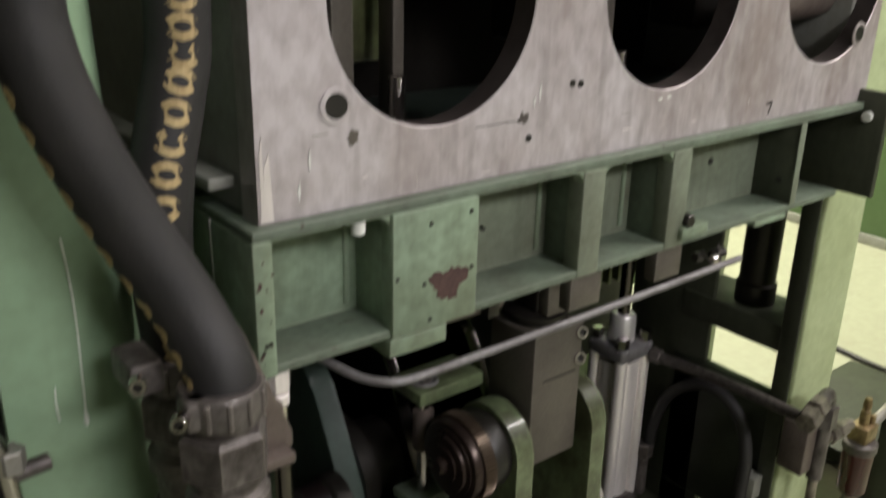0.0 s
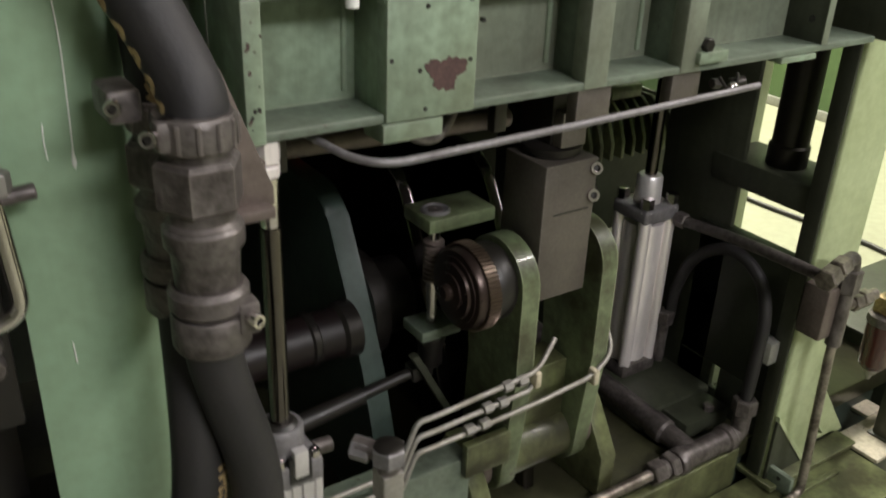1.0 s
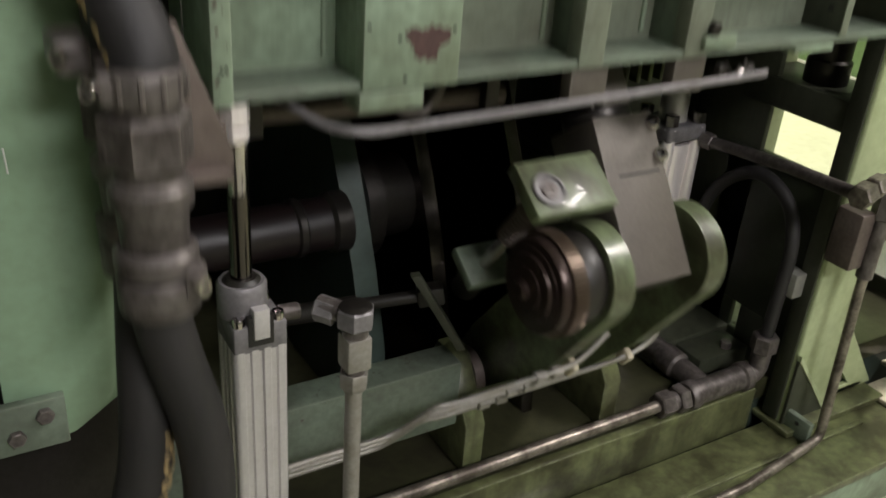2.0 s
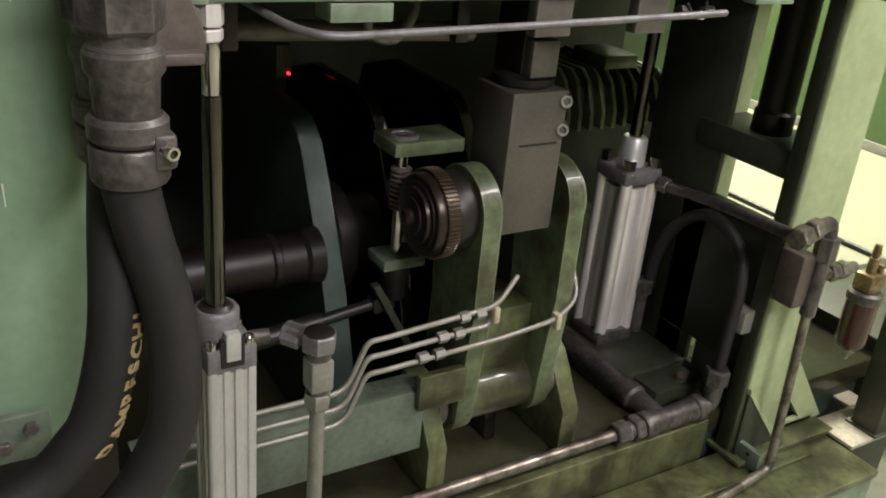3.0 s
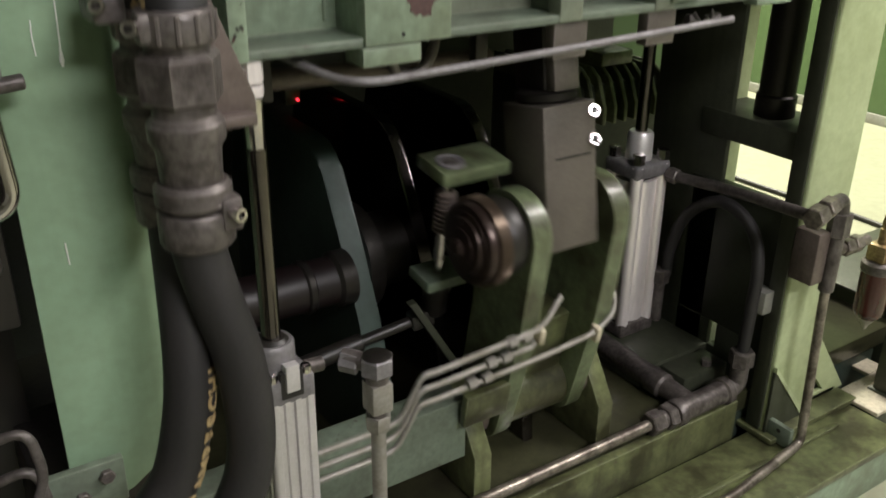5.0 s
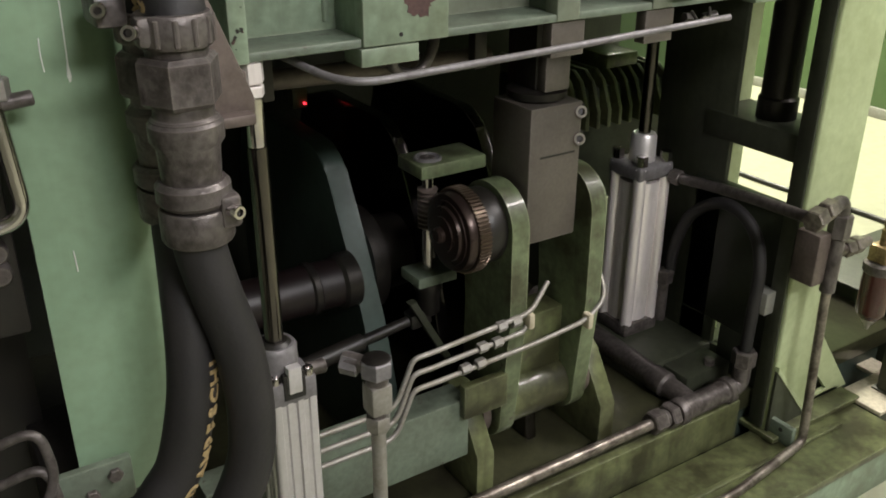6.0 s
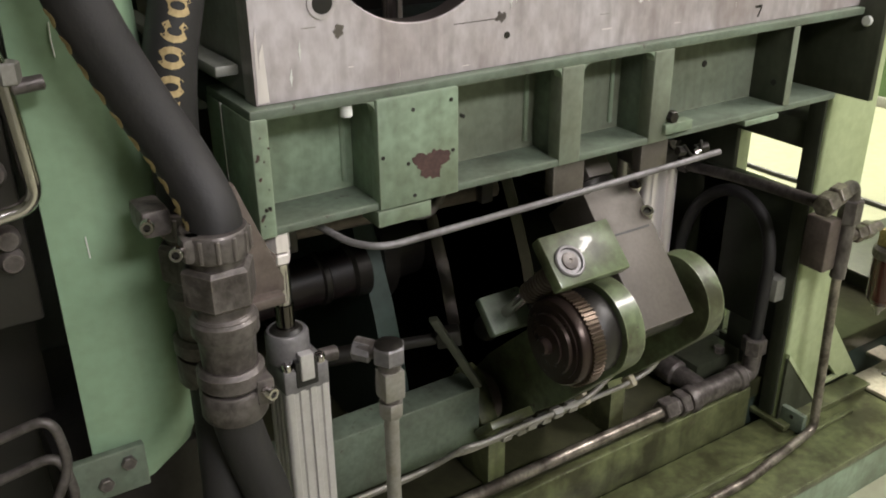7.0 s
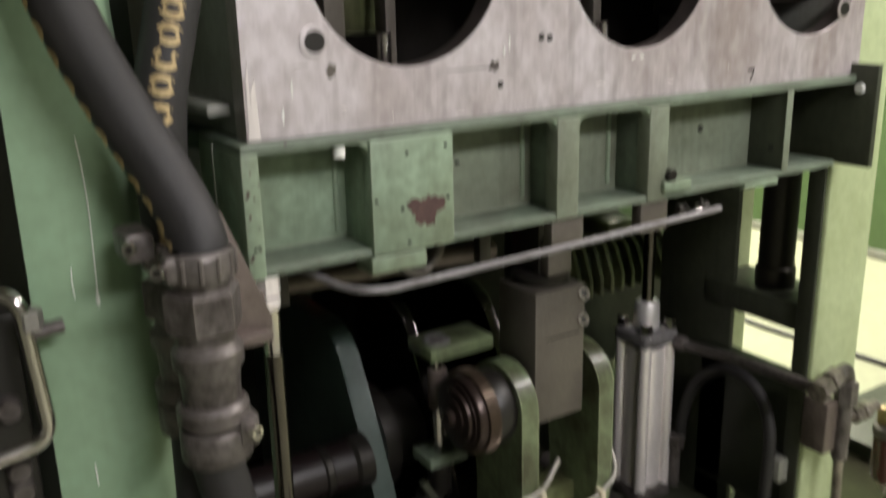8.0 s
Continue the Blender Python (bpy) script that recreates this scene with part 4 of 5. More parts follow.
for sx in (-1, 1):
    for sy in (-1, 1):
        socket_screw("cap_screw", (CX + sx * 0.027, CY + sy * 0.027, 0.561), (0, 0, 1), 0.0085, 0.012, cap)
GX, GY = CX - 0.01, CY + 0.006
part("gland", lathe((GX, GY, 0.562), (GX, GY, 0.612), [(0, 0.032), (0.1, 0.0335), (0.9, 0.0335), (1, 0.03)]), CAST, lc)
part("wiper", lathe((GX, GY, 0.61), (GX, GY, 0.617), [(0, 0.028), (1, 0.02)]), BLACK, lc)
# black block drawn in as the shade of the notch
part("cap_notch", box(CX - 0.018, CX + 0.018, CY - hw - 0.002, CY - hw + 0.01, 0.531, 0.576, 0.002), BLACK, lc)
part("cap_block", box(CX - 0.011, CX + 0.011, CY - hw - 0.006, CY - hw + 0.01, 0.543, 0.588, 0.002), ALU_PROFILE, lc, "pale block in the notch of the cap")
part("port_fitting", rod((CX + hw, CY, 0.55), (CX + hw + 0.03, CY, 0.548), 0.012), IRON, lc)
lrod = part("piston_rod", lathe((GX, GY, 0.24), (GX, GY, 0.656), [(0, 0.0145), (1, 0.0145)]), ROD_DARK, lc, "dark piston rod with a bright end")
part("rod_end", lathe((GX, GY, 0.656), (GX, GY, 0.726), [(0, 0.0125), (0.02, 0.0135), (0.98, 0.0135), (1, 0.012)]), CHROME, lrod)
part("rod_nut", joined(hexa((GX, GY, 0.726), (GX, GY, 0.742), 0.0175), hexa((GX, GY, 0.745), (GX, GY, 0.7755), 0.0185)), ALU_TUBE, lrod)

# ---- pipe fitting in front ----
pf = thing("pipe_fitting", (-0.148, 0.9, -0.1), "zinc-plated hexagon pipe fitting on an upright grey tube", "pipe fitting")
FX, FY = -0.148, 0.912
part("tube", rod((FX, FY, -0.112), (FX, FY, 0.5), 0.0115), ZINC, pf)
part("lower_nut", lathe((FX, FY, 0.485), (FX, FY, 0.515), [(0, 0.014), (0.3, 0.02), (0.9, 0.021), (1, 0.019)], 6), ZINC, pf)
part("body_block", box(FX - 0.0175, FX + 0.0175, FY - 0.0175, FY + 0.0175, 0.522, 0.572, 0.004), ZINC, pf)
part("collar", lathe((FX, FY, 0.513), (FX, FY, 0.53), [(0, 0.015), (1, 0.016)]), IRON, pf)
part("top_nut", hexa((FX, FY, 0.585), (FX, FY, 0.614), 0.0255), CAST, pf)
part("groove", lathe((FX, FY, 0.572), (FX, FY, 0.588), [(0, 0.0175), (1, 0.0175)]), IRON, pf)
part("cap", lathe((FX, FY, 0.614), (FX, FY, 0.617), [(0, 0.022), (0.6, 0.02), (1, 0.006)]), STEEL_DARK, pf)
part("side_arm", rod((FX, FY, 0.6), (FX - 0.036, FY + 0.04, 0.603), 0.014), IRON, pf)
part("side_nut", hexa((FX - 0.018, FY + 0.02, 0.597), (FX - 0.037, FY + 0.041, 0.6), 0.018), CAST, pf)

# ---- toggle: foot brackets and shaft ----
foot = thing("bearing_pedestal", (0.42, FOOT_Y, 0.0), "green welded bearing brackets with the foot shaft", "bearing bracket")
for x0 in (0.219, 0.566):
    part("bracket", prism([(1.162, 0.001), (1.162, 0.11), (1.235, 0.225), (1.255, 0.24), (1.29, 0.24), (1.36, 0.1), (1.4, 0.0)], x0, x0 + 0.045, 0.004), GREEN_OILY, foot)
part("shaft", rod((0.2, FOOT_Y, FOOT_Z), (0.62, FOOT_Y, FOOT_Z), 0.036), STEEL_DARK, foot)
for x0 in (0.262, 0.54):
    part("washer", lathe((x0, FOOT_Y, FOOT_Z), (x0 + 0.02, FOOT_Y, FOOT_Z), [(0, 0.055), (1, 0.055)]), RUSTY, foot)

# ---- toggle: lower arm, turning on the foot shaft ----
arm = thing("crank_lever", (0, FOOT_Y, FOOT_Z), "green forked crank lever with worm gear and oil lines", "lever")


def cheek(x0, x1):
    c = arc(KNEE_Y, KNEE_Z, 0.088, 0, 180, 40)
    lower_ = arc(FOOT_Y, FOOT_Z, 0.072, 200, 340, 12)
    prof = c + [(KNEE_Y - 0.09, KNEE_Z - 0.2), (FOOT_Y - 0.075, FOOT_Z + 0.06)] + lower_ + [(FOOT_Y + 0.075, FOOT_Z + 0.06), (KNEE_Y + 0.07, KNEE_Z - 0.2)]
    return prism(prof, x0, x1, 0.004)


part("cheek", cheek(0.293, 0.335), GREEN_ARM, arm, "green cheek plate, oily at the edges")
part("cheek", cheek(0.495, 0.535), GREEN_ARM, arm)
# the first boss is black for the shaded gap behind the gear
for x0, x1, rr in ((0.247, 0.293, 0.078), (0.335, 0.35, 0.06), (0.535, 0.556, 0.07)):
    part("boss", lathe((x0, KNEE_Y, KNEE_Z), (x1, KNEE_Y, KNEE_Z), [(0, rr - 0.004), (0.15, rr), (0.85, rr), (1, rr - 0.004)], 40), BLACK if x0 < 0.28 else GREEN_ARM, arm)
part("boss_tube", lathe((0.3, FOOT_Y, FOOT_Z), (0.53, FOOT_Y, FOOT_Z), [(0, 0.06), (1, 0.06)], 36), GREEN_OILY, arm)
part("tie_plate", box(0.335, 0.495, FOOT_Y - 0.02, FOOT_Y + 0.06, FOOT_Z + 0.05, FOOT_Z + 0.2, 0.004), GREEN_OILY, arm)
part("lever_plate", box(0.19, 0.3, FOOT_Y - 0.085, FOOT_Y - 0.065, FOOT_Z + 0.045, FOOT_Z + 0.125, 0.004), GREEN_OILY, arm)


def gear(x0, x1, r, teeth):
    prof = []
    for i in range(teeth):
        a = 2 * math.pi * i / teeth
        t = 2 * math.pi / teeth
        for s, rr in ((0.0, r - 0.004), (0.25, r - 0.004), (0.38, r), (0.68, r), (0.82, r - 0.004)):
            prof.append((KNEE_Y + rr * math.cos(a + s * t), KNEE_Z + rr * math.sin(a + s * t)))
    return prism(prof, x0, x1, 0)


wheel = part("worm_wheel", gear(0.22, 0.246, 0.088, 64), BRONZE, arm, "oiled bronze worm wheel")
part("wheel_face", lathe((0.22, KNEE_Y, KNEE_Z), (0.172, KNEE_Y, KNEE_Z), [(0, 0.08), (0.3, 0.08), (0.38, 0.077), (0.4, 0.066), (0.46, 0.066), (0.48, 0.056), (0.62, 0.055), (0.64, 0.036), (0.72, 0.036), (0.74, 0.016), (0.9, 0.016), (1, 0.012)], 48), GEAR_FACE, wheel)
# worm drive: bearing plates and upright worm
part("bearing_plate", box(0.18, 0.334, KNEE_Y + 0.062, KNEE_Y + 0.158, KNEE_Z + 0.092, KNEE_Z + 0.12, 0.004), GREEN_ARM, arm, "chipped green bearing plate")
part("bearing_plate", box(0.175, 0.27, KNEE_Y + 0.068, KNEE_Y + 0.145, KNEE_Z - 0.15, KNEE_Z - 0.126, 0.004), GREEN_GRIME_SHADE, arm)
WX, WY = 0.218, KNEE_Y + 0.103
part("worm_nut", lathe((WX, WY, KNEE_Z + 0.12), (WX, WY, KNEE_Z + 0.126), [(0, 0.029), (0.6, 0.029), (1, 0.0265), (1, 0.0235), (0.3, 0.022)], 32), CAST, arm)
part("worm_end", lathe((WX, WY, KNEE_Z + 0.1215), (WX, WY, KNEE_Z + 0.125), [(0, 0.016), (0.8, 0.015), (1, 0.012), (1, 0.004), (0.5, 0.003)], 24), IRON, arm)
part("worm_shaft", rod((WX, WY, KNEE_Z - 0.19), (WX, WY, KNEE_Z + 0.12), 0.0115), CHROME, arm, "polished worm shaft")
worm_rings = []
for i in range(9):
    worm_rings += [(i / 9, 0.014), ((i + 0.25) / 9, 0.021), ((i + 0.6) / 9, 0.021), ((i + 0.85) / 9, 0.014)]
part("worm", lathe((WX, WY, KNEE_Z - 0.03), (WX, WY, KNEE_Z + 0.06), worm_rings + [(1, 0.014)], 24), RUSTY, arm)
part("shaft_knob", lathe((WX, WY, KNEE_Z - 0.23), (WX, WY, KNEE_Z - 0.152), [(0, 0.02), (0.1, 0.026), (0.7, 0.026), (0.8, 0.031), (1, 0.031)], 28), STEEL_DARK, arm)
# three oil lines clipped on the cheeks
for k, (dx, dz) in enumerate(((0.0, 0.008), (0.0, -0.026), (0.0, -0.062))):
    z = KNEE_Z - 0.183 + dz
    y = KNEE_Y - 0.103
    end = (0.40, y + 0.03, z + 0.045) if k == 0 else (0.335, y + 0.01, z + 0.012) if k == 1 else (0.55, y + 0.01, z + 0.045)
    mid = [(0.335, y, z + 0.005)] if k == 0 else [(0.32, y, z)] if k == 1 else [(0.35, y, z - 0.002), (0.49, y, z + 0.012)]
    ln = part("oil_line", pipe(rounded([(-0.3, 1.15, 0.323 - 0.035 * k), (0.015, 1.15, 0.323 - 0.035 * k), (0.06, y + 0.005, z - 0.015), (0.09, y, z - 0.012), *mid, end] + ([(0.565, y + 0.06, z + 0.1), (0.56, y + 0.1, z + 0.2)] if k == 2 else []), 0.03), 0.0054), ZINC, arm, "thin bent steel oil line")
    fx = (0.25, 0.205, 0.165)[k]
    zz = z - 0.004
    for sx in (0.0, 0.036):
        part("line_nut", hexa((fx + sx, y, zz), (fx + sx + 0.022, y, zz + 0.001), 0.0115), ZINC, ln)
for cxx, cz in ((0.332, KNEE_Z - 0.183), (0.493, KNEE_Z - 0.233)):
    part("line_clip", box(cxx - 0.006, cxx + 0.009, KNEE_Y - 0.113, KNEE_Y - 0.088, cz - 0.022, cz + 0.014, 0.005), CREAM, arm, "cream plastic pipe clip")

# ---- toggle: upper link ----
link_ob = thing("toggle_link", (0, KNEE_Y, KNEE_Z), "brown-grey ground steel link block with clamp screws", "toggle link")
XA, XB = 0.346, 0.472
part("body", box(XA, XB, KNEE_Y - 0.062, KNEE_Y + 0.06, KNEE_Z - 0.04, KNEE_Z + 0.24, 0.003), STEEL, link_ob)
# a black bar in place of the cut's shade
part("saw_cut", box(XA + 0.026, XB - 0.014, KNEE_Y - 0.063, KNEE_Y - 0.04, KNEE_Z + 0.1375, KNEE_Z + 0.1415, 0), BLACK, link_ob)
part("knee_boss", lathe((XA - 0.004, KNEE_Y, KNEE_Z), (XB + 0.004, KNEE_Y, KNEE_Z), [(0, 0.05), (1, 0.05)], 36), STEEL_DARK, link_ob)
for az in (0.224, 0.169):
    part("screw_stem", rod((XB - 0.002, KNEE_Y - 0.05, KNEE_Z + az), (XB + 0.01, KNEE_Y - 0.05, KNEE_Z + az), 0.0095), STEEL_DARK, link_ob)
    sc = Vector((XB - 0.003, KNEE_Y - 0.052, KNEE_Z + az - 0.009))
    socket_screw("clamp_screw", sc, (-0.3, -0.9, 0.3), 0.013, 0.02, link_ob)
part("neck_ring", lathe((0.414, KNEE_Y + 0.01, KNEE_Z + 0.24), (0.414, KNEE_Y + 0.01, KNEE_Z + 0.262), [(0, 0.055), (0.2, 0.06), (0.8, 0.06), (1, 0.05)]), STEEL_DARK, link_ob)
part("neck", box(0.385, 0.445, KNEE_Y - 0.02, KNEE_Y + 0.07, KNEE_Z + 0.262, KNEE_Z + 0.41, 0.004), STEEL_DARK, link_ob)
part("neck_flat", box(0.39, 0.45, KNEE_Y - 0.045, KNEE_Y - 0.01, KNEE_Z + 0.262, KNEE_Z + 0.33, 0.003), STEEL, link_ob)
part("head_eye", lathe((0.385, HEAD_Y, HEAD_Z), (0.445, HEAD_Y, HEAD_Z), [(0, 0.05), (1, 0.05)], 32), STEEL_DARK, link_ob)
part("head_pin", rod((0.35, HEAD_Y, HEAD_Z), (0.48, HEAD_Y, HEAD_Z), 0.022), STEEL_DARK, link_ob)

# ---- drive shaft to the worm ----
DRIVE = Vector((-0.1, 1.36, 0.33))
shaft = thing("drive_shaft", DRIVE, "telescopic drive shaft to the worm, black for shade", "drive shaft")
# black parts and dark fork hold the shade they run in
part("sleeve", rod(DRIVE, DRIVE + Vector((0.16, 0, 0)), 0.019), BLACK, shaft)
part("spindle", rod(DRIVE + Vector((0.1, 0, 0)), DRIVE + Vector((0.31, 0, 0)), 0.012), BLACK, shaft)
part("joint", box(DRIVE.x + 0.27, DRIVE.x + 0.32, DRIVE.y - 0.018, DRIVE.y + 0.018, DRIVE.z - 0.018, DRIVE.z + 0.018, 0.005), BLACK, shaft)
part("fork", slab([(DRIVE.x + 0.265, DRIVE.z + 0.06), (DRIVE.x + 0.281, DRIVE.z + 0.06), (DRIVE.x + 0.345, DRIVE.z - 0.11), (DRIVE.x + 0.329, DRIVE.z - 0.11)], DRIVE.y - 0.035, DRIVE.y - 0.015), GREEN_OIL_SHADE, shaft)

# ---- air cylinder at the far end ----
RX, RY = 0.95, 1.484
rc = thing("round_cylinder", (RX, RY, 0.0), "polished aluminium tie-rod air cylinder with a steel rod", "air cylinder")
part("foot_block", box(RX - 0.12, RX + 0.16, RY - 0.2, RY + 0.1, 0.001, 0.06, 0.006), GREEN_OIL_SHADE, rc)
part("barrel", lathe((RX, RY, 0.1), (RX, RY, 0.5), [(0, 0.053), (1, 0.053)], 40), ALU_TUBE, rc)
part("lower_cap", box(RX - 0.06, RX + 0.06, RY - 0.06, RY + 0.06, 0.06, 0.1, 0.008), IRON, rc)
part("upper_cap", box(RX - 0.06, RX + 0.06, RY - 0.06, RY + 0.06, 0.51, 0.55, 0.01, 3), CAST, rc)
part("gland", lathe((RX, RY, 0.55), (RX, RY, 0.622), [(0, 0.034), (0.9, 0.033), (1, 0.028)]), ALU_PROFILE, rc)
for sx in (-1, 1):
    for sy in (-1, 1):
        tr_ = part("tie_rod", rod((RX + sx * 0.043, RY + sy * 0.043, 0.09), (RX + sx * 0.043, RY + sy * 0.043, 0.545), 0.0165), ALU_TUBE, rc)
        part("tie_nut", hexa((RX + sx * 0.043, RY + sy * 0.043, 0.55), (RX + sx * 0.043, RY + sy * 0.043, 0.578), 0.0165), CHROME, tr_)
rrod = part("piston_rod", joined(rod((RX, RY, 0.2), (RX, RY, 0.74), 0.0155)), ROD_DARK, rc, "polished steel piston rod")
part("port", hexa((RX + 0.05, RY - 0.06, 0.515), (RX + 0.055, RY - 0.09, 0.513), 0.02), IRON, rc)
part("low_port", joined(rod((RX + 0.07, RY - 0.06, 0.085), (RX + 0.07, RY - 0.06, 0.2), 0.014), hexa((RX + 0.07, RY - 0.06, 0.2), (RX + 0.07, RY - 0.06, 0.24), 0.024)), IRON, rc)

# ---- hydraulic pipework on the deck ----
pw = thing("hydraulic_pipework", (0.8, 1.13, 0.03), "grimy steel pipe with tee, unions and a rubber bend", "pipework")
PY, PZ = 1.132, 0.028
part("front_pipe", rod((-0.5, PY, PZ), (0.72, PY, PZ), 0.0135), PIPE, pw, "long grey steel front pipe")
part("union_nut", hexa((0.705, PY, PZ), (0.745, PY, PZ), 0.03), IRON, pw)
part("union_nut", hexa((0.757, PY, PZ), (0.785, PY, PZ), 0.034), IRON, pw)
part("union_neck", rod((0.74, PY, PZ), (0.8, PY, PZ), 0.022), IRON, pw)
tee = part("tee", lathe((0.79, PY, PZ), (0.985, PY, PZ + 0.002), [(0, 0.03), (0.03, 0.034), (0.12, 0.034), (0.13, 0.029), (0.85, 0.029), (0.87, 0.035), (0.97, 0.035), (1, 0.03)]), IRON, pw, "grimy cast tee")
part("branch", lathe((0.855, PY, PZ), (0.84, 1.75, PZ + 0.04), [(0, 0.026), (0.1, 0.028), (0.14, 0.028), (0.15, 0.034), (0.22, 0.034), (0.23, 0.03), (1, 0.03)]), IRON, tee)
part("elbow", pipe(rounded([(0.97, PY, PZ), (1.02, PY, PZ), (1.02, PY, PZ + 0.06)], 0.03), 0.023), IRON, pw)
part("elbow_nut", hexa((1.02, PY, PZ + 0.06), (1.02, PY, PZ + 0.105), 0.031), IRON, pw)
part("bend_hose", pipe(flowing([(1.02, PY, PZ + 0.1), (1.024, PY, 0.25), (1.03, PY + 0.005, 0.36), (1.035, PY + 0.04, 0.44), (1.037, PY + 0.11, 0.478), (1.037, PY + 0.18, 0.465), (1.037, PY + 0.25, 0.4), (1.036, PY + 0.285, 0.3), (1.035, PY + 0.29, 0.22)]), 0.0155, 20), RUBBER, pw, "arched black rubber hose")
part("hose_clip", box(1.03, 1.07, PY - 0.03, PY + 0.02, 0.24, 0.3, 0.003), GASKET, pw)
part("end_plate", box(0.9, 1.06, 1.2, 1.3, 0.001, 0.05, 0.004), GREEN_OIL_SHADE, pw)
part("end_plate_bolt", hexa((1.0, 1.22, 0.05), (1.0, 1.22, 0.068), 0.014), IRON, pw)

# ---- oil line on the column ----
ol = thing("column_oil_line", (1.1, 1.01, -0.1), "steel oil line with grimy unions and a manifold block on the column", "oil line")
part("line", pipe(rounded([(-0.4, 0.93, -0.098), (0.82, 0.945, -0.098), (1.11, 0.985, -0.095), (1.113, 1.004, 0.3), (1.113, 1.004, 0.46)], 0.028), 0.0115), PIPE, ol)
part("sleeve", rod((1.113, 1.004, 0.33), (1.113, 1.004, 0.52), 0.018), IRON, ol)
part("block", box(1.05, 1.095, 1.005, 1.07, 0.355, 0.485, 0.005), RUSTY, ol, "brown manifold block")
part("union", hexa((1.113, 1.004, 0.47), (1.113, 1.004, 0.53), 0.026), IRON, ol)
part("elbow", pipe(rounded([(1.113, 1.004, 0.52), (1.1, 1.0, 0.565), (1.0, 0.975, 0.57)], 0.03), 0.017), IRON, ol)
part("union", hexa((0.935, 0.96, 0.565), (0.975, 0.968, 0.568), 0.026), PIPE, ol)
part("union", hexa((0.99, 0.972, 0.57), (1.03, 0.98, 0.572), 0.024), PIPE, ol)
part("cross_line", pipe(rounded([(RX + 0.055, RY - 0.08, 0.513), (0.99, 1.2, 0.54), (0.955, 0.98, 0.563)], 0.08), 0.0135), IRON, ol)
part("side_nipple", rod((1.113, 1.0, 0.435), (1.235, 1.0, 0.435), 0.014), PIPE, ol)
for nx in (1.14, 1.175):
    part("union", hexa((nx, 1.0, 0.435), (nx + 0.028, 1.0, 0.435), 0.022), PIPE, ol)

lub = thing("oil_lubricator", (1.27, 1.0, 0.15), "brass air-line lubricator with a red-brown oil bowl", "lubricator")
LX, LY = 1.315, 1.0
part("head", joined(box(LX - 0.028, LX + 0.028, LY - 0.025, LY + 0.025, 0.36, 0.405, 0.006), rod((LX - 0.005, LY, 0.4), (LX - 0.005, LY, 0.445), 0.012), rod((LX + 0.016, LY - 0.01, 0.4), (LX + 0.016, LY - 0.01, 0.428), 0.008)), BRASS, lub)
part("knob", lathe((LX - 0.005, LY, 0.445), (LX - 0.005, LY, 0.478), [(0, 0.007), (0.35, 0.011), (1, 0.008)], 20), BRASS, lub)
part("ring", lathe((LX, LY, 0.33), (LX, LY, 0.36), [(0, 0.038), (0.15, 0.041), (0.8, 0.041), (1, 0.034)]), IRON, lub)
part("bowl", lathe((LX, LY, 0.2), (LX, LY, 0.331), [(0, 0.022), (0.08, 0.032), (0.155, 0.036), (1, 0.037)]), AMBER, lub, "red-brown oil bowl")
part("drain", lathe((LX, LY, 0.168), (LX, LY, 0.202), [(0, 0.005), (0.355, 0.008), (0.6, 0.015), (1, 0.023)], 20), ZINC, lub)
part("outlet", rod((LX + 0.028, LY, 0.383), (LX + 0.3, LY + 0.03, 0.393), 0.013), ZINC, lub)

# ---- dark inside of the machine ----
def housing(x1, thick, dy, dz, material, lab):
    """A curved upright plate with a rounded shoulder, its near edge leaning back."""
    hp = thing("housing_plate", (x1, 1.8 + dy, 0.0), lab, "housing plate", "curved housing plates")
    line = [(1.33, 0.0), (1.36, 0.2), (1.412, 0.36), (1.47, 0.488), (1.535, 0.61)]
    corner = [(1.565 + 0.1 * (1 - math.cos(a)), 0.652 + 0.05 * math.sin(a)) for a in [math.pi / 2 * i / 6 for i in range(7)]]
    prof = line + corner + [(1.9, 0.705), (2.05, 0.66), (2.1, 0.5), (2.1, 0.0)]
    part("plate", prism([(y + dy, max(0.0, z + dz * min(1, z * 4))) for y, z in prof], x1 - thick, x1, 0.006, 3), material, hp)


housing(0.14, 0.05, 0.0, 0.0, PLATE, "dark blue-green curved housing plate, greasy")
housing(0.29, 0.03, 0.0, 0.03, ROD_DARK, "polished dark steel curved housing plate")
housing(0.47, 0.03, -0.06, 0.045, ROD_DARK, "polished dark steel curved housing plate")
drum = thing("roller", (0.0, 1.47, 0.45), "dark red-brown oily steel roller inside the machine", "roller")
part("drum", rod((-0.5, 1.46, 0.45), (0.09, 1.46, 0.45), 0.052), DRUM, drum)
part("shaft_collar", lathe((0.05, 1.46, 0.45), (0.089, 1.46, 0.45), [(0, 0.053), (0.2, 0.06), (1, 0.06)]), STEEL_DARK, drum)
part("shaft_collar", lathe((-0.02, 1.46, 0.45), (0.0, 1.46, 0.45), [(0, 0.053), (0.2, 0.057), (0.8, 0.057), (1, 0.053)]), STEEL_DARK, drum)
hub_ = thing("bearing_hub", (0.2, 1.55, 0.42), "dark greasy bearing hub beside the housing plate", "bearing")
part("hub", lathe((0.14, 1.56, 0.44), (0.26, 1.56, 0.44), [(0, 0.12), (0.3, 0.12), (0.35, 0.09), (1, 0.085)]), STEEL_DARK, hub_)
motor = thing("gear_motor", (1.13, 1.9, 0.6), "greasy green ribbed gear motor", "motor")
part("body", box(0.93, 1.36, 1.78, 2.1, 0.3, 0.66, 0.02), GREEN_GREASE_SHADE, motor)
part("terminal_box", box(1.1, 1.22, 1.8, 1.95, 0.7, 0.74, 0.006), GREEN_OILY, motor)
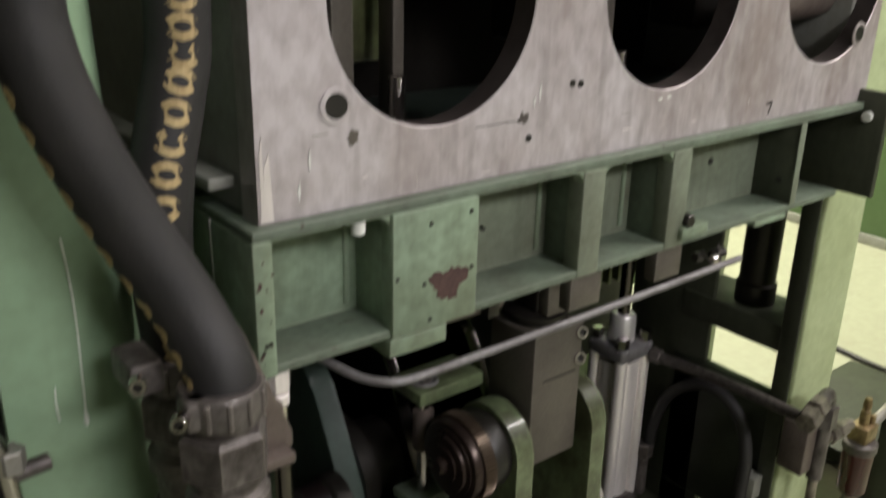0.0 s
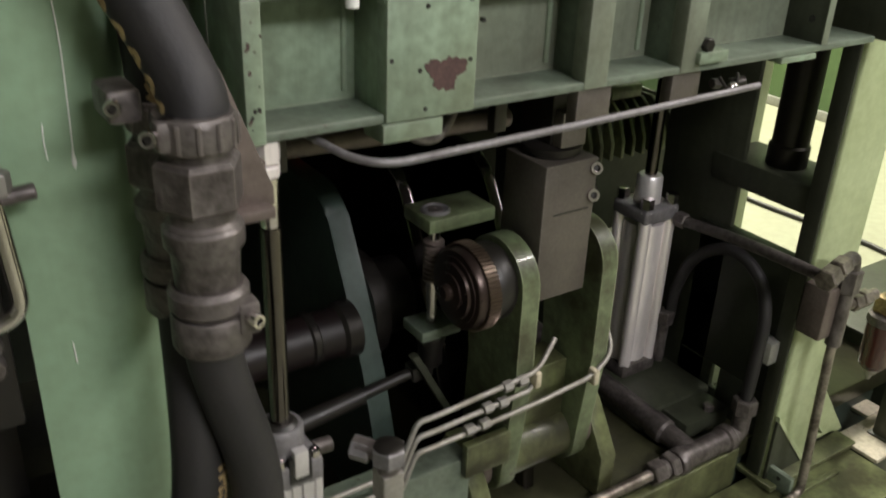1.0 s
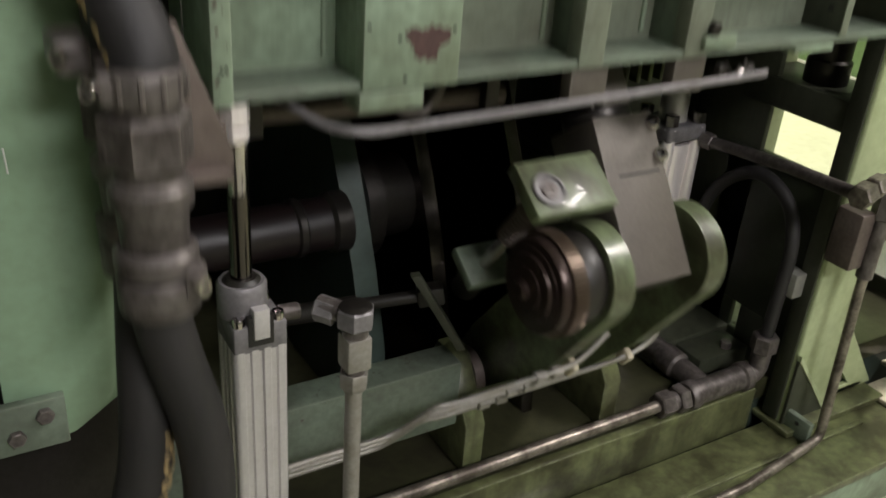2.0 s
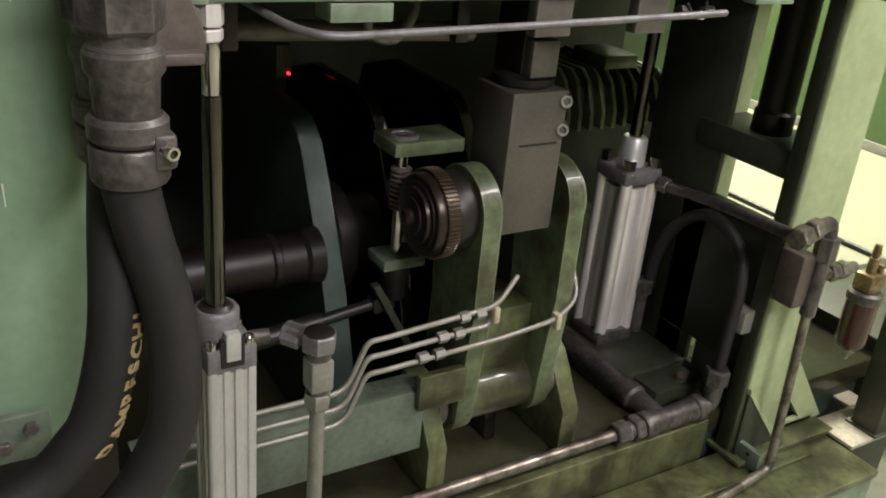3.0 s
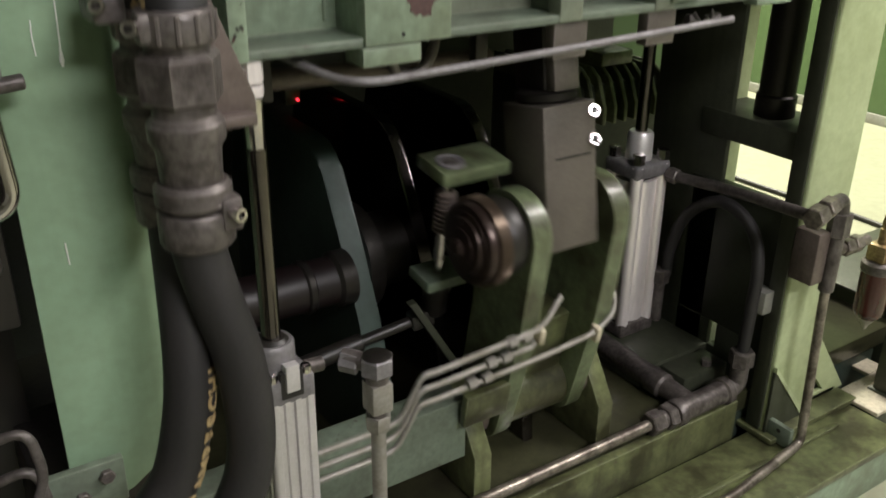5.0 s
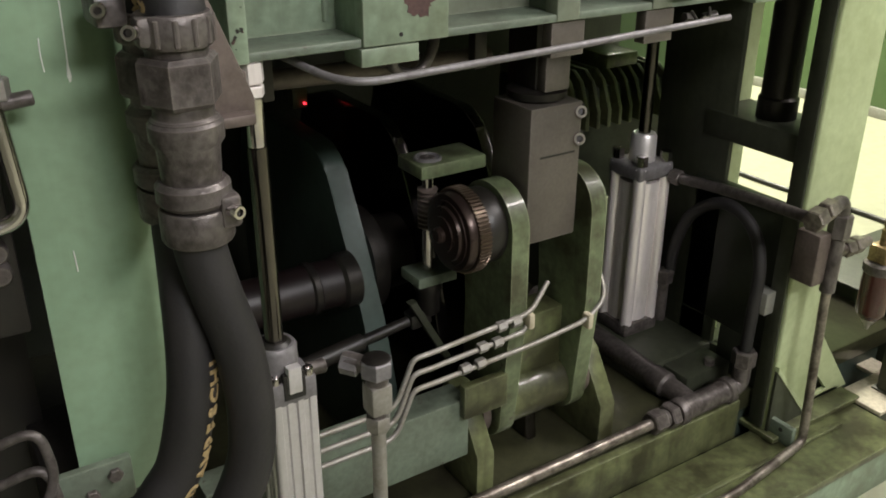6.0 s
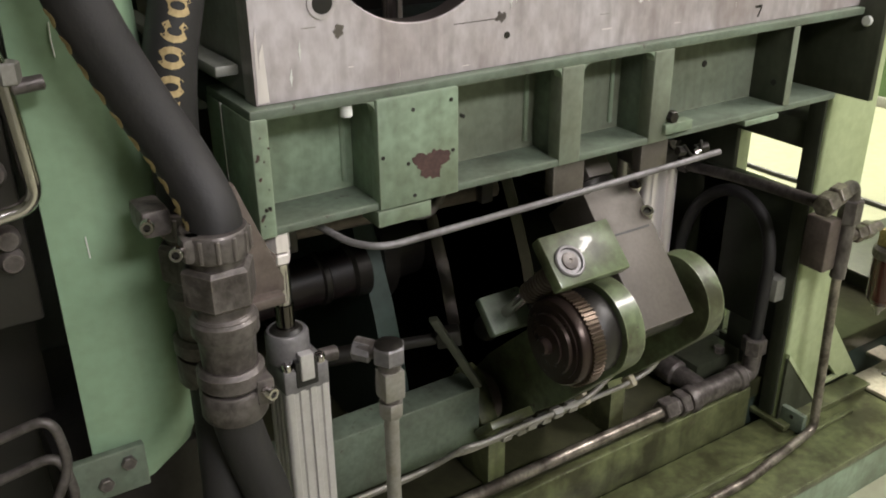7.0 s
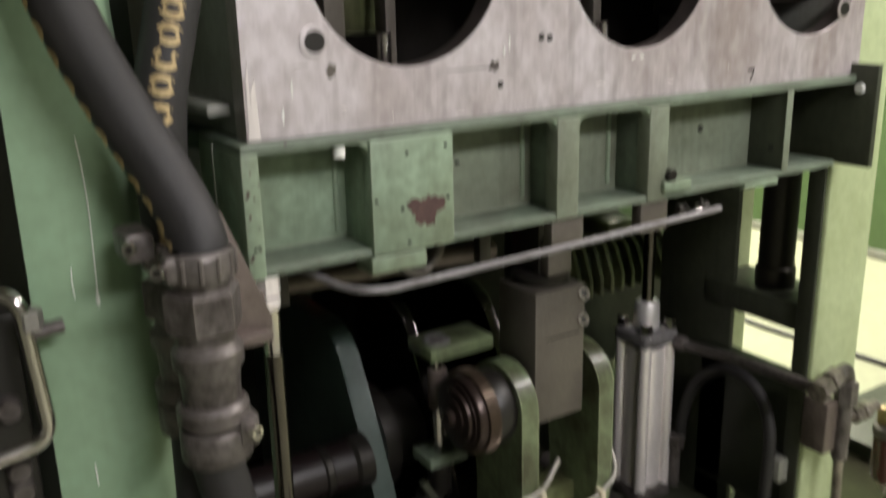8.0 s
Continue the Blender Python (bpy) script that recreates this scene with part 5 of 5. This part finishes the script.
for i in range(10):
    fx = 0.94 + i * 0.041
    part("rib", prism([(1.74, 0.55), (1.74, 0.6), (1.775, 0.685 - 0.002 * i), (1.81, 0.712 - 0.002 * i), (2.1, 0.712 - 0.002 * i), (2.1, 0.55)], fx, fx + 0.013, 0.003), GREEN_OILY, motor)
ped = thing("motor_pedestal", (1.13, 1.9, 0.0), "dark motor pedestal", "pedestal")
part("body", box(0.95, 1.08, 1.8, 2.1, 0.0, 0.3, 0.005), GREEN_GREASE_SHADE, ped)
sensor = thing("sensor", (0.225, 1.9, 0.7), "small sensor with a red indicator light", "sensor")
part("body", box(0.17, 0.21, 1.9, 1.93, 0.7, 0.78, 0.004), GREEN_OILY, sensor)
part("indicator", lathe((0.2, 1.9, 0.712), (0.2, 1.893, 0.712), [(0, 0.0035), (1, 0.003)], 12), LED, sensor, "glowing red indicator")
lev = thing("base_beam", (0.05, 1.22, 0.0), "green steel base beam beside the bearing bracket", "beam")
part("body", box(-0.35, 0.215, 1.19, 1.26, 0.105, 0.25, 0.005), GREEN_GRIME_SHADE, lev)

# cable on the far floor
cable = thing("floor_cable", (2.5, 2.4, -0.25), "black cable lying on the pale floor", "cable")
part("cable", pipe(flowing([(2.85, 4.2, -0.238), (2.89, 3.2, -0.238), (2.89, 2.5, -0.238), (2.94, 2.0, -0.238), (2.92, 1.5, -0.238), (3.1, 0.6, -0.238)]), 0.012), BLACK, cable)
# low box added where the ground beside the base is dark
cab_low = thing("low_dark_box", (1.95, 1.25, -0.25), "dark green low box beside the base", "cabinet")
part("body", box(1.72, 2.3, 0.95, 1.5, -0.25, 0.04, 0.008), GREEN_GREASE_SHADE, cab_low)
part("top", box(1.71, 2.31, 0.94, 1.51, 0.04, 0.052, 0.004), GREEN_OIL_SHADE, cab_low, "dark top sheet")
post = thing("guard_post", (1.55, 1.0, -0.1), "dark green upright guard panel standing on the base corner", "guard post")
part("panel", box(1.497, 1.62, 0.957, 1.035, -0.094, 0.7, 0.004), GREEN_OIL_SHADE, post)
part("foot", box(1.49, 1.635, 0.95, 1.045, -0.0998, -0.094, 0.002), GREEN_OIL_SHADE, post)


# ---- motion ----
def motions():
    lifted = [(beam, beam.location.copy()), (head, head.location.copy()), (hose, hose.location.copy())]
    for ob, at in lifted:
        walk(ob, [(t, pose(at.x, at.y, at.z + h)) for t, h in LIFT])
    for ob in (lrod, rrod):
        walk(ob, [(t, pose(0, 0, h)) for t, h in LIFT])
    arms, links, drives = [], [], []
    for t, h in LIFT:
        ky, kz, low, up = toggle(h)
        arms.append((t, pose(0, FOOT_Y, FOOT_Z, low)))
        links.append((t, pose(0, ky, kz, up)))
        tip = pose(0, FOOT_Y, FOOT_Z, low) @ Vector((WX, WY - FOOT_Y, KNEE_Z - 0.23 - FOOT_Z))
        d = tip - DRIVE
        drives.append((t, Matrix.Translation(DRIVE) @ d.to_track_quat("X", "Z").to_matrix().to_4x4()))
    walk(arm, arms)
    walk(link_ob, links)
    walk(shaft, drives)


motions()
